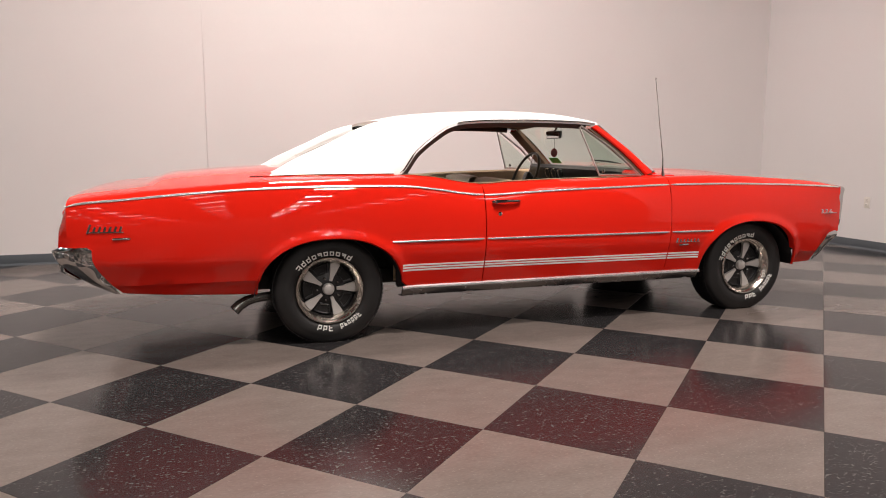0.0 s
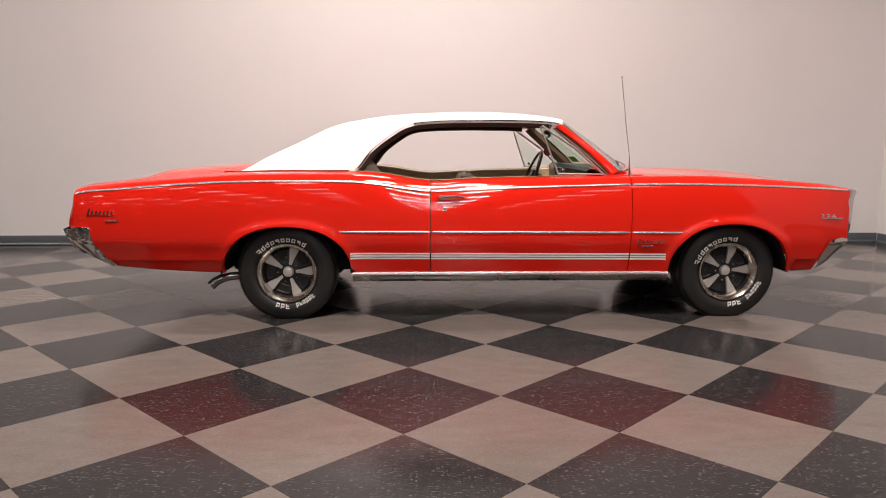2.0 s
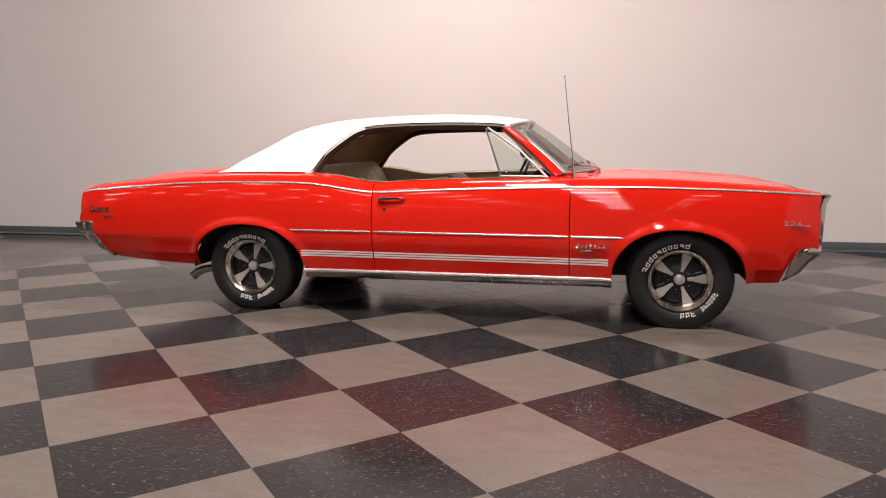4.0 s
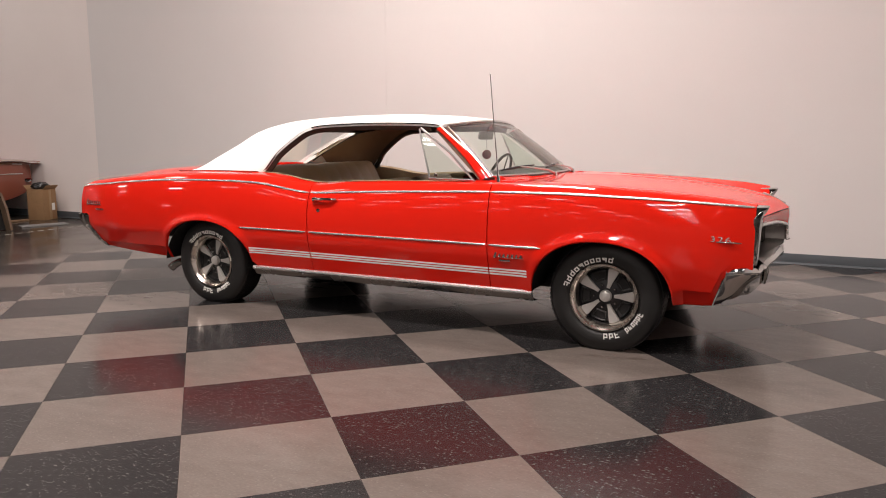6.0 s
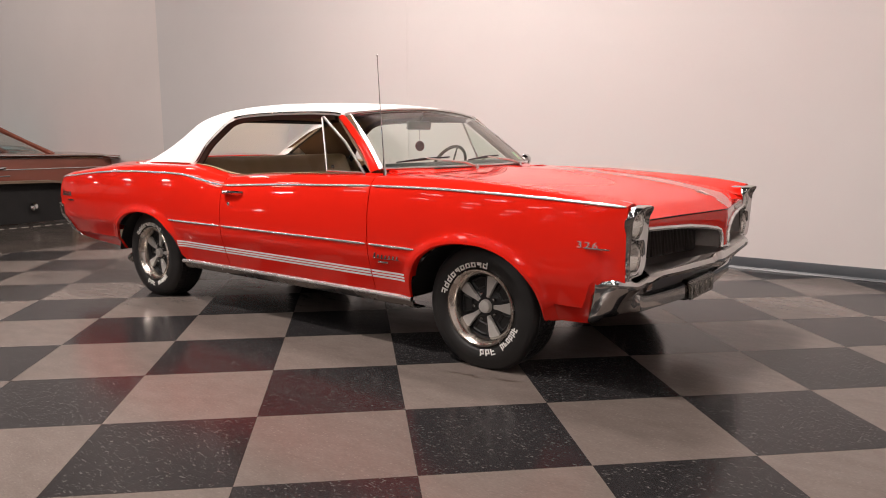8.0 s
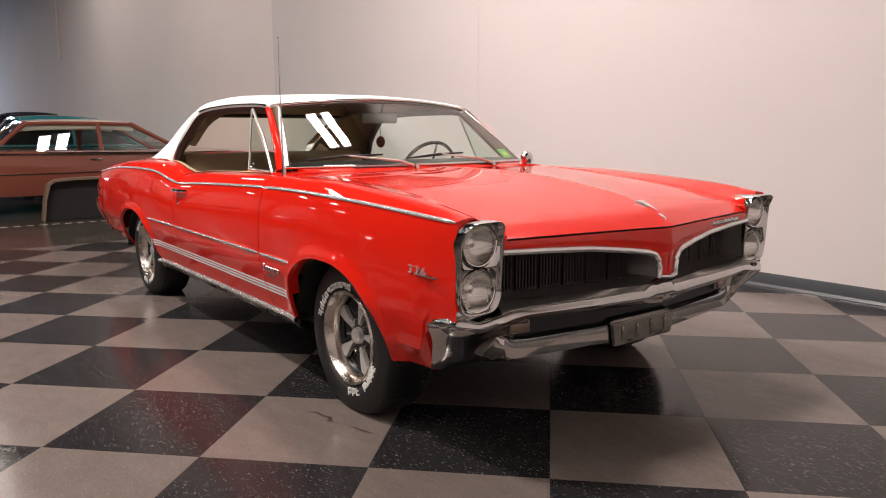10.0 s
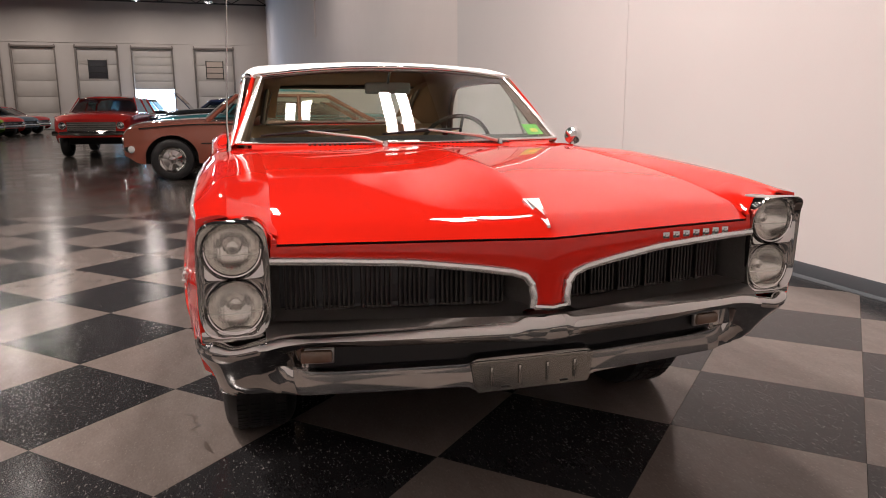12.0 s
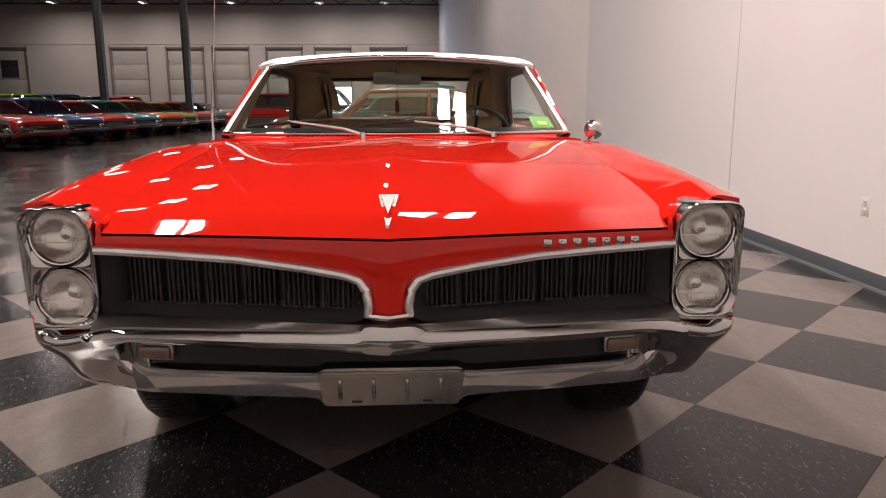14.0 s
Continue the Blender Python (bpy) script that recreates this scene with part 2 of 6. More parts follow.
def part(name, bm, material, parent=None, label="", angle=35, smooth=True):
    """Links a bmesh as one mesh object under its thing or part."""
    me = bpy.data.meshes.new(name)
    bmesh.ops.recalc_face_normals(bm, faces=bm.faces)
    bm.to_mesh(me)
    bm.free()
    if smooth:
        me.shade_smooth()
        me.set_sharp_from_angle(angle=radians(angle))
    me.materials.append(material)
    ob = new(name, me)
    if parent:
        ob.parent = parent
    if label:
        ob["label"] = label
    return ob


def thing(name, label, category, group="", kind="", at=None):
    ob = new(name)
    ob.empty_display_size = 0.1
    if at is not None:
        ob.matrix_world = at
    return tagged(ob, label, category, group, kind)


def add_grid(bm, P, closed=False):
    """Faces over rows of points."""
    rows = [[bm.verts.new(p) for p in r] for r in P]
    n = len(rows[0])
    for a, b in zip(rows, rows[1:]):
        for j in range(n if closed else n - 1):
            k = (j + 1) % n
            try:
                bm.faces.new((a[j], a[k], b[k], b[j]))
            except ValueError:
                pass
    return rows


def skin(P, inward=None, closed=False):
    """A sheet of metal: the outer grid, and its border turned inwards by the vector inward."""
    bm = bmesh.new()
    rows = add_grid(bm, P, closed)
    if inward is not None:
        d = Vector(inward)
        loop = rows[0][:] + [r[-1] for r in rows[1:]] + rows[-1][-2::-1] + [r[0] for r in rows[-2:0:-1]]
        ins = [bm.verts.new(v.co + d) for v in loop]
        for i in range(len(loop)):
            k = (i + 1) % len(loop)
            try:
                bm.faces.new((loop[i], loop[k], ins[k], ins[i]))
            except ValueError:
                pass
    bmesh.ops.remove_doubles(bm, verts=bm.verts, dist=0.0002)
    return bm


def add_box(bm, c, s, bevel=0.0, m=None, seg=2):
    """A box of size s at c, with rounded edges."""
    made = bmesh.ops.create_cube(bm, size=1)["verts"]
    for v in made:
        v.co = Vector((v.co.x * s[0], v.co.y * s[1], v.co.z * s[2]))
    if bevel:
        es = list({e for v in made for e in v.link_edges})
        got = bmesh.ops.bevel(bm, geom=es, offset=bevel, segments=seg, profile=0.5, affect="EDGES")
        made = list({v for f in got["faces"] for v in f.verts} | {v for v in made if v.is_valid})
    for v in made:
        v.co = (m @ v.co if m else v.co) + Vector(c)
    return made


def box(c, s, bevel=0.0, m=None):
    bm = bmesh.new()
    add_box(bm, c, s, bevel, m)
    return bm


def tube(path, r, n=10, flat=1.0, cap=True):
    """A round bar along a path; r a number or one for each point."""
    bm = bmesh.new()
    pts = [Vector(p) for p in path]
    rows = []
    for i, p in enumerate(pts):
        d = (pts[min(i + 1, len(pts) - 1)] - pts[max(i - 1, 0)]).normalized()
        up = Vector((0, 0, 1)) if abs(d.z) < 0.95 else Vector((1, 0, 0))
        a = d.cross(up).normalized()
        b = a.cross(d)
        rr = r[i] if isinstance(r, (list, tuple)) else r
        rows.append([p + a * (rr * math.cos(k * math.tau / n)) + b * (rr * flat * math.sin(k * math.tau / n)) for k in range(n)])
    vs = add_grid(bm, rows, True)
    if cap:
        bm.faces.new(vs[0])
        bm.faces.new(vs[-1])
    return bm


def add_turned(bm, prof, m, n=32, close=False):
    """A turned shape: (radius, height) pairs round the local z axis, laid by the matrix m."""
    rows = [[m @ Vector((r * math.cos(k * math.tau / n), r * math.sin(k * math.tau / n), h)) for k in range(n)] for r, h in prof]
    vs = add_grid(bm, rows, True)
    if close:
        bm.faces.new(vs[0])
        bm.faces.new(vs[-1])


def turned(prof, m, n=32, close=False):
    bm = bmesh.new()
    add_turned(bm, prof, m, n, close)
    return bm


def plate(outline, axis_m, depth, bevel=0.0):
    """A flat outline, given thickness, laid by a matrix (outline in its x-y plane)."""
    bm = bmesh.new()
    top = [bm.verts.new(axis_m @ Vector((x, y, depth))) for x, y in outline]
    bot = [bm.verts.new(axis_m @ Vector((x, y, 0))) for x, y in outline]
    f = bm.faces.new(top)
    bm.faces.new(bot)
    for i in range(len(top)):
        k = (i + 1) % len(top)
        bm.faces.new((top[i], top[k], bot[k], bot[i]))
    if bevel:
        bmesh.ops.bevel(bm, geom=list(f.edges), offset=bevel, segments=2, affect="EDGES")
    return bm


def lerp(a, b, t):
    return a + (b - a) * t


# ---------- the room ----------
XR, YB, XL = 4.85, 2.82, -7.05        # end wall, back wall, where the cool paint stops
XF, YF, XE = -46.0, -42.0, 15.0                 # far wall of the hall, front wall
WALL_H = CEIL


def wall(name, a, b, thick, h, material, label):
    """A straight wall from a to b, thickened to the right of its way."""
    a, b = Vector((*a, 0)), Vector((*b, 0))
    d = (b - a).normalized()
    n = Vector((d.y, -d.x, 0)) * thick
    bm = bmesh.new()
    lo = [bm.verts.new(p) for p in (a, b, b + n, a + n)]
    hi = [bm.verts.new(v.co + Vector((0, 0, h))) for v in lo]
    bm.faces.new(lo)
    bm.faces.new(hi)
    for i in range(4):
        bm.faces.new((lo[i], lo[(i + 1) % 4], hi[(i + 1) % 4], hi[i]))
    return tagged(part(name, bm, material, smooth=False), label, "wall", kind="structure")


HY = 2.05                             # the hall's side wall where it meets the far wall
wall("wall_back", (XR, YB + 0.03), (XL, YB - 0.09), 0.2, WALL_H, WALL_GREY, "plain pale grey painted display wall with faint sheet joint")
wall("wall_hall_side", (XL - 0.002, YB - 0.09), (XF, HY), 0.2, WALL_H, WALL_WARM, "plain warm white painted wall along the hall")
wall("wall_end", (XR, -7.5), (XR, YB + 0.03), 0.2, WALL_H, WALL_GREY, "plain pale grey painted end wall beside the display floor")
wall("wall_front", (XF, YF), (XE + 0.2, YF), 0.2, WALL_H, WALL_HALL, "plain painted wall that closes the hall")
# two unseen walls, added to close the hall past the end wall
wall("wall_east", (XE, YF), (XE, YB + 0.3), 0.2, WALL_H, WALL_HALL, "unseen plain wall added to close the hall past the display floor")
wall("wall_back_east", (XE, YB + 0.1), (XR + 0.2, YB + 0.1), 0.2, WALL_H, WALL_HALL, "unseen plain wall added behind the end wall")
bm = box((-15.5, -19.5, CEIL + 0.1), (62.0, 46.0, 0.2))
tagged(part("ceiling", bm, CEILING, smooth=False), "dark painted metal roof deck over the hall", "ceiling", kind="structure")

# baseboards with a quarter-round foot
def baseboard(name, a, b, out):
    a, b, o = Vector((*a, 0)), Vector((*b, 0)), Vector((*out, 0)).normalized()
    sec = [(0, 0.0), (0.022, 0.0), (0.016, 0.012), (0.009, 0.02), (0.007, 0.095), (0.004, 0.102), (0, 0.102)]
    bm = skin([[p + o * (u + 0.001) + Vector((0, 0, z)) for u, z in sec] for p in (a, b)])
    tagged(part(name, bm, BASE), "dark blue-grey vinyl baseboard", "baseboard", kind="structure")


baseboard("baseboard_back", (XR, YB + 0.03), (XL, YB - 0.09), (0, -1))
baseboard("baseboard_hall", (XL, YB - 0.09), (XF, HY), (0, -1))
baseboard("baseboard_end", (XR, -7.5), (XR, YB), (-1, 0))

# faint joint between the wall sheets
for jx, jz in ((-2.05, CEIL),):
    bm = box((jx, YB - 0.0425, jz / 2 + 0.06), (0.005, 0.003, jz - 0.12), 0.001)
    tagged(part("wall_joint", bm, WALL_GREY), "thin filled joint in the painted wall", "trim", kind="structure")


# ---------- the red coupe ----------
car = thing("coupe_car", "bright red two-door hardtop coupe with white vinyl roof", "car")

# lines of the body, along its length (front is +x)
Z_CREASE = Curve((-2.806, .69), (-2.804, .742), (-2.798, .778), (-2.782, .806), (-2.745, .828), (-2.47, .855), (-2.14, .882), (-1.81, .900), (-1.48, .907), (-1.2, .907), (-.98, .902), (-.79, .882), (-.65, .860), (-.48, .844), (-.22, .855), (.1, .868), (.47, .878), (.77, .886), (1.14, .888), (1.6, .879), (1.99, .863), (2.25, .847))
Y_CREASE = Curve((-2.806, .795), (-2.785, .82), (-2.73, .838), (-2.4, .862), (-2.0, .88), (-1.4, .888), (-.9, .888), (-.5, .886), (0, .888), (.8, .893), (1.5, .902), (2.0, .900), (2.25, .884))
Z_PEAK = Curve((-2.806, .692), (-2.804, .747), (-2.798, .785), (-2.784, .826), (-2.750, .853), (-2.55, .879), (-2.16, .912), (-1.72, .942), (-1.28, .950), (-.98, .950), (-.78, .932), (-.61, .902), (-.46, .889), (-.3, .900), (.12, .913), (.62, .924), (.82, .930), (1.25, .936), (1.65, .917), (2.05, .886), (2.25, .855))
Y_PEAK = Curve((-2.79, .76), (-2.6, .79), (-2.1, .82), (-1.0, .83), (-.5, .845), (.1, .85), (.8, .845), (1.1, .83), (1.6, .82), (2.25, .82))
Z_TOP = Curve((-2.806, .693), (-2.804, .749), (-2.798, .789), (-2.786, .834), (-2.752, .863), (-2.55, .891), (-2.16, .930), (-1.72, .955), (-1.28, .960), (-.98, .960), (-.78, .945), (-.61, .914), (-.46, .900), (-.3, .910), (.12, .924), (.62, .932), (.80, .938), (1.0, .942), (1.5, .913), (1.9, .872), (2.15, .826), (2.21, .812), (2.25, .796))
Y_TOP = Curve((-2.79, .70), (-2.5, .72), (-1.9, .72), (-1.4, .745), (-.97, .772), (-.5, .785), (.1, .79), (.7, .785), (.86, .74), (1.0, .685), (1.6, .685), (2.0, .700), (2.25, .712))
Y_WIDE = Curve((-2.81, .825), (-2.78, .862), (-2.6, .897), (-2.2, .922), (-1.43, .936), (-.5, .930), (.3, .930), (1.0, .936), (1.48, .944), (2.0, .932), (2.25, .892))
Y_LOW = Curve((-2.80, .80), (-2.5, .85), (-2.1, .875), (-1.0, .886), (0, .884), (1.0, .890), (2.0, .892), (2.25, .86))
Z_BOT = Curve((-2.81, .60), (-2.76, .55), (-2.66, .46), (-2.56, .362), (-2.4, .342), (-2.18, .326), (-1.83, .310), (-1.0, .300), (1.07, .298), (1.84, .308), (2.04, .316), (2.062, .37), (2.085, .45), (2.11, .525), (2.25, .53))
ARCHES = ((-1.415, .300, .412, .318), (1.452, .290, .396, .342))


def arch_z(x):
    for cx, cz, a, b in ARCHES:
        if abs(x - cx) < a:
            return cz + b * (1 - (abs(x - cx) / a) ** 2.25) ** (1 / 2.25)
    return 0.0


def z_low(x):
    return max(Z_BOT(x), arch_z(x))


def side_y(x, z):
    """Half width of the body side at a height below the crease."""
    zc, yc = Z_CREASE(x), Y_CREASE(x)
    zw = .60
    if z > zw:                                       # evenly rounded up to the crease
        k = (z - zw) / max(zc - zw, .05)
        y = Y_WIDE(x) + (yc - Y_WIDE(x)) * k ** 2.7
    else:
        y = Curve((.20, Y_LOW(x) - .065), (.29, Y_LOW(x) - .03), (.45, Y_LOW(x) + .020), (.53, Y_WIDE(x) - .004), (zw, Y_WIDE(x)))(z)
    for cx, cz, a, b in ARCHES:                      # the rolled lip round each wheel opening
        u, w = (x - cx) / a, max(z - cz, 0) / b
        r = (abs(u) ** 2.25 + w ** 2.25) ** (1 / 2.25)
        if z > cz - .05:
            y += .017 * math.exp(-((r - 1.02) / .085) ** 2)
    if z < .395 and (x < -1.55 or x > 1.86):          # the tuck along the foot of the panels' ends
        y -= .30 * (.395 - z) + .010 * min(1, (.395 - z) / .012)
    return y


def side_point(x, z, s, out=0.0):
    return Vector((x, s * (side_y(x, z) + out), z))


def side_column(x, s, n=22, m=7):
    zl, zc = z_low(x), Z_CREASE(x)
    col = [side_point(x, lerp(zl, zc, i / n), s) for i in range(n + 1)]
    if zl < .37 and (x < -1.55 or x > 1.86):           # a sharp edge at the tuck
        i = min(range(1, n), key=lambda k: abs(col[k].z - .395))
        col[i], col[i - 1] = side_point(x, .395, s), side_point(x, .383, s)
    a, p, t = (Y_CREASE(x), zc), (Y_PEAK(x), Z_PEAK(x)), (Y_TOP(x), Z_TOP(x))
    for i in range(1, m + 1):
        q = i / m
        if q < .5:
            k = q * 2
            y = lerp(a[0], p[0], k)
            z = lerp(a[1], p[1], 1 - (1 - k) ** 1.6)
        else:
            k = q * 2 - 1
            y = lerp(p[0], t[0], k)
            z = lerp(p[1], t[1], k)
        col.append(Vector((x, s * y, z)))
    return col


def xs_between(a, b):
    """Stations along the body, close together at the ends of the wheel openings."""
    xs = set(np.linspace(a, b, max(int(abs(b - a) / .045), 4)))
    for cx, cz, ax, bz in ARCHES:
        for k in range(61):
            x = cx - ax * math.cos(math.pi * k / 60)
            if a < x < b:
                xs.add(x)
    xs = sorted(xs)
    keep = [xs[0]]
    for x in xs[1:]:
        if x - keep[-1] > .0025:
            keep.append(x)
    keep[-1] = b
    return keep


DOOR_R, DOOR_F = -.495, .797
front_x = Curve((0, 2.371), (.10, 2.352), (.35, 2.305), (.67, 2.253), (.73, 2.245), (.95, 2.235))
PANELS = {}
for s in (-1, 1):
    for name, x0, x1 in (("quarter_panel", -2.806, DOOR_R - .003), ("door", DOOR_R + .003, DOOR_F - .003), ("front_fender", DOOR_F + .003, 2.232)):
        P = [side_column(x, s) for x in xs_between(x0, x1)]
        PANELS[name, s] = part(name, skin(P, (0, -s * .018, -.007)), RED, car, angle=28)


def strip(name, x0, x1, zf, h, proud, s, material, parent, label="", n=None, round_ends=True):
    """A narrow moulding that lies on the body side along the height zf."""
    n = n or max(int((x1 - x0) / .04), 4)
    P = []
    for i in range(n + 1):
        x = lerp(x0, x1, i / n)
        z = zf(x)
        hh = h * (.55 if round_ends and i in (0, n) else 1)
        pr = proud * (.3 if round_ends and i in (0, n) else 1)
        P.append([side_point(x, z - hh / 2, s, -.002), side_point(x, z - hh / 2, s, pr * .7), side_point(x, z - hh * .2, s, pr), side_point(x, z + hh * .25, s, pr), side_point(x, z + hh / 2, s, pr * .6), side_point(x, z + hh / 2, s, -.002)])
    bm = skin(P)
    return part(name, bm, material, parent, label, angle=50)


MID = lambda x: .579 - .004 * x
for s in (-1, 1):
    Q, D, F = PANELS["quarter_panel", s], PANELS["door", s], PANELS["front_fender", s]
    crease = lambda x: Z_CREASE(x) - .004
    for P_, x0, x1 in ((Q, -2.765, DOOR_R - .006), (D, DOOR_R + .006, DOOR_F - .006), (F, DOOR_F + .006, 2.226)):
        strip("belt_moulding", x0, x1, crease, .011, .006, s, BRIGHT_TRIM, P_, "thin chrome belt moulding")
    for P_, x0, x1 in ((Q, -1.072, DOOR_R - .012), (D, DOOR_R + .010, DOOR_F - .012), (F, DOOR_F + .010, 1.125)):
        strip("side_moulding", x0, x1, MID, .012, .007, s, BRIGHT_TRIM, P_, "thin chrome side moulding")
    for P_, x0, x1 in ((Q, -1.008, DOOR_R - .004), (D, DOOR_R + .004, DOOR_F - .004), (F, DOOR_F + .004, 1.035)):
        for dz in (.4345, .4185, .4025):
            strip("pinstripe", x0, x1, lambda x, dz=dz: dz - .005 * x, .0105, .0012, s, STRIPE, P_, "white painted stripe", round_ends=False)
    # sill with a bright moulding
    P = []
    for i in range(41):
        x = lerp(-1.0, 1.06, i / 40)
        y = side_y(x, .30)
        P.append([Vector((x, s * yy, zz)) for yy, zz in ((y - .03, .315), (y + .004, .312), (y + .012, .300), (y + .004, .288), (y - .004, .284), (y - .012, .262), (y - .03, .246), (y - .10, .240))])
    sill = part("rocker_panel", skin(P, (0, -s * .02, 0)), SILL_STEEL, car, "brushed metal sill panel")
    P = [[r[1] + Vector((0, s * .002, 0)), r[2] + Vector((0, s * .004, .004)), r[2] + Vector((0, s * .004, -.006)), r[3] + Vector((0, s * .002, -.002))] for r in P]
    part("sill_moulding", skin(P), BRIGHT_TRIM, sill, "bright chrome strip")

# hood, with a peaked centre
Z_HOODC = Curve((.90, .959), (1.3, .948), (1.7, .925), (2.05, .882), (2.3, .828), (2.42, .800))
def hood_point(u, v):
    """u: 0 back to 1 front; v: -1 to 1 across."""
    w = lerp(.668, .708, min(max(u, 0), 1))
    y = v * w
    xb = .965 - .11 * v * v * abs(v)
    xf = front_x(abs(y)) + .006
    x = lerp(xb, xf, u)
    ze = Z_TOP(min(x, 2.24)) - .002
    zc = Z_HOODC(x)
    a = abs(v)
    z = lerp(zc, ze, a ** 2.2) - .006 * math.sin(math.pi * a) + .014 * math.exp(-a / .13) * min(1, 3.5 * (1 - u) + .5, 2.2 * u + .1)
    if u > .93:
        z = lerp(z, .7795, ((u - .93) / .07) ** 2)
    return Vector((x, y, z))


us = [i / 34 for i in range(33)] + [.955, .97, .985, 1.0]
P = [[hood_point(u, -1 + 2 * j / 48) for j in range(49)] for u in us]
hood = part("hood", skin(P, (-.03, 0, -.006)), RED, car, angle=26)

# cowl with a slotted air intake
P = []
for i in range(25):
    v = -1 + i / 12
    xb, xf = .965 - .11 * v * v * abs(v) - .005, 0
    y = v * .70
    xw = .93 - .17 * abs(v) ** 2.2
    P.append([Vector((xb, y, hood_point(0, max(-1, min(1, v))).z - .003)), Vector((lerp(xb, xw, .5), y, .958)), Vector((xw, y, .955)), Vector((xw - .03, y, .93))])
cowl = part("cowl_panel", skin(P, (0, 0, -.02)), RED, car)
bm = bmesh.new()
for i in range(44):
    y = -.46 + i * .0212
    v = y / .70
    add_box(bm, (.948 - .11 * abs(v) ** 3 - .022, y, .9600), (.026, .0095, .006), .001, seg=1)
part("cowl_vent", bm, BLACK, cowl, "row of dark air slots")

# nose: header panel, beak and grille openings
G_TOP = Curve((.043, .655), (.062, .676), (.105, .690), (.20, .704), (.36, .722), (.55, .731), (.70, .735))
P = []
for i in range(61):
    y = -.714 + i * 1.428 / 60
    a = abs(y)
    top = .772
    bot = G_TOP(max(a, .043))
    x = front_x(a)
    P.append([Vector((x + .002, y, top)), Vector((x + .006, y, lerp(top, bot, .35))), Vector((x + .004, y, lerp(top, bot, .75))), Vector((x - .004, y, bot))])
part("nose_panel", skin(P, (-.05, 0, 0)), RED, car, "red panel between hood and grille", angle=60)
P = []
for i in range(13):
    z = lerp(.700, .592, i / 12)
    w = .049 - .010 * (i / 12)
    P.append([Vector((front_x(abs(v) * w) + .004 - .10 * max(0, abs(v) - .86), v * w, z)) for v in (-1, -.9, -.7, -.35, 0, .35, .7, .9, 1)])
part("nose_beak", skin(P, (-.08, 0, 0)), RED, car, "pointed red centre of the nose", angle=60)

# black tube in the hood gap, the gap's shade given as colour
part("hood_gap_shade", tube([Vector((front_x(abs(y)) - .011, y, .775)) for y in [-.708 + k * 1.416 / 48 for k in range(49)]], .007, 6), BLACK, hood, "black strip standing in for the shade in the hood gap")
for s in (-1, 1):
    # fender end, rising to the brow of the headlamp housing
    ys = (.697, .705, .710, .717, .726, .738, .755, .775, .795, .812)
    zf = lambda x, y: lerp(Z_TOP(x), Z_PEAK(x), (y - Y_TOP(x)) / (Y_PEAK(x) - Y_TOP(x)))
    def cap_z(x, y, u):
        if y < .700:
            return zf(x, y) - .03
        arch = .694 + .153 * max(0, 1 - min(1, abs(y - .804) / .094) ** 4.5) ** .222 - .002
        return lerp(zf(x, y) + .0004, max(zf(x, y) + .0004, arch), u * u * (3 - 2 * u))
    P = [[Vector((x, s * y, cap_z(x, y, (x - 2.06) / .17))) for y in ys] for x in (2.06, 2.09, 2.12, 2.15, 2.18, 2.205, 2.23)]
    P += [[Vector((2.244 if y < .714 else 2.236, s * y, cap_z(2.236, y, 1) - dz)) for y in ys] for dz in (.002,)]
    P += [[Vector((2.2525 if y < .714 else 2.238, s * y, z if y < .714 else cap_z(2.236, y, 1) - .012)) for y in ys] for z in (.790, .765, .742)]
    part("fender_cap", skin(P, (-.04, 0, 0)), RED, PANELS["front_fender", s])
    # bright rim of the opening: over the top, down the inner end and along the foot
    rim = [(.716, .737), (.55, .731), (.36, .722), (.20, .704), (.105, .690), (.069, .678), (.053, .655), (.047, .62), (.049, .592), (.08, .575), (.16, .570), (.4, .572), (.716, .578)]
    path = [Vector((front_x(a) + .005, s * a, z)) for a, z in rim[:9]]
    fine = []
    for i in range(len(path) - 1):
        for k in range(4):
            fine.append(path[i].lerp(path[i + 1], k / 4))
    fine.append(path[-1])
    grille = part("grille", tube(fine, .0115, 8), BRIGHT_TRIM, car, "chrome grille rim", angle=60)
    # tapering surround
    outer = [Vector((front_x(a) - .004, s * a, z)) for a, z in rim]
    inner = [Vector((front_x(min(max(a, .10), .66)) - .098, s * min(max(a * .95 + .028, .078), .690), lerp(.648, z, .90 if z > .65 else .94) - .002)) for a, z in rim]
    def ring(pts, side):
        return pts + [pts[0]]
    bm = skin([ring(outer, s), ring([o.lerp(i_, .5) + Vector((-.01, 0, 0)) for o, i_ in zip(outer, inner)], s), ring(inner, s), ring([Vector((p.x - .03, p.y, p.z)) for p in inner], s)])
    part("grille_surround", bm, GREY_PLASTIC, grille, "grey tapering grille surround", angle=50)
    # dark back and upright bars in groups
    back = [Vector((p.x - .03, p.y, p.z)) for p in inner]
    bm = bmesh.new()
    bm.faces.new([bm.verts.new(p) for p in back])
    part("grille_back", bm, BLACK, grille, smooth=False)
    for gi in range(6):
        bm = bmesh.new()
        for k in range(7):
            a = .092 + gi * .1010 + k * .0128
            if a > .682:
                continue
            zt = G_TOP(a) * .88 + .648 * .12 - .010
            zb = .577
            add_box(bm, (front_x(a) - .108, s * a, (zt + zb) / 2), (.014, .0055, zt - zb), .001, seg=1)
        add_box(bm, (front_x(.132 + gi * .1010) - .108, s * (.130 + gi * .1010), .580), (.010, .080, .008), .001, Euler((0, 0, s * .22)).to_matrix(), seg=1)
        part("grille_insert", bm, GRILLE_BAR, grille, "grille section of thin upright bars")

    # headlamp housing: two round lamps one above the other
    yc = s * .804
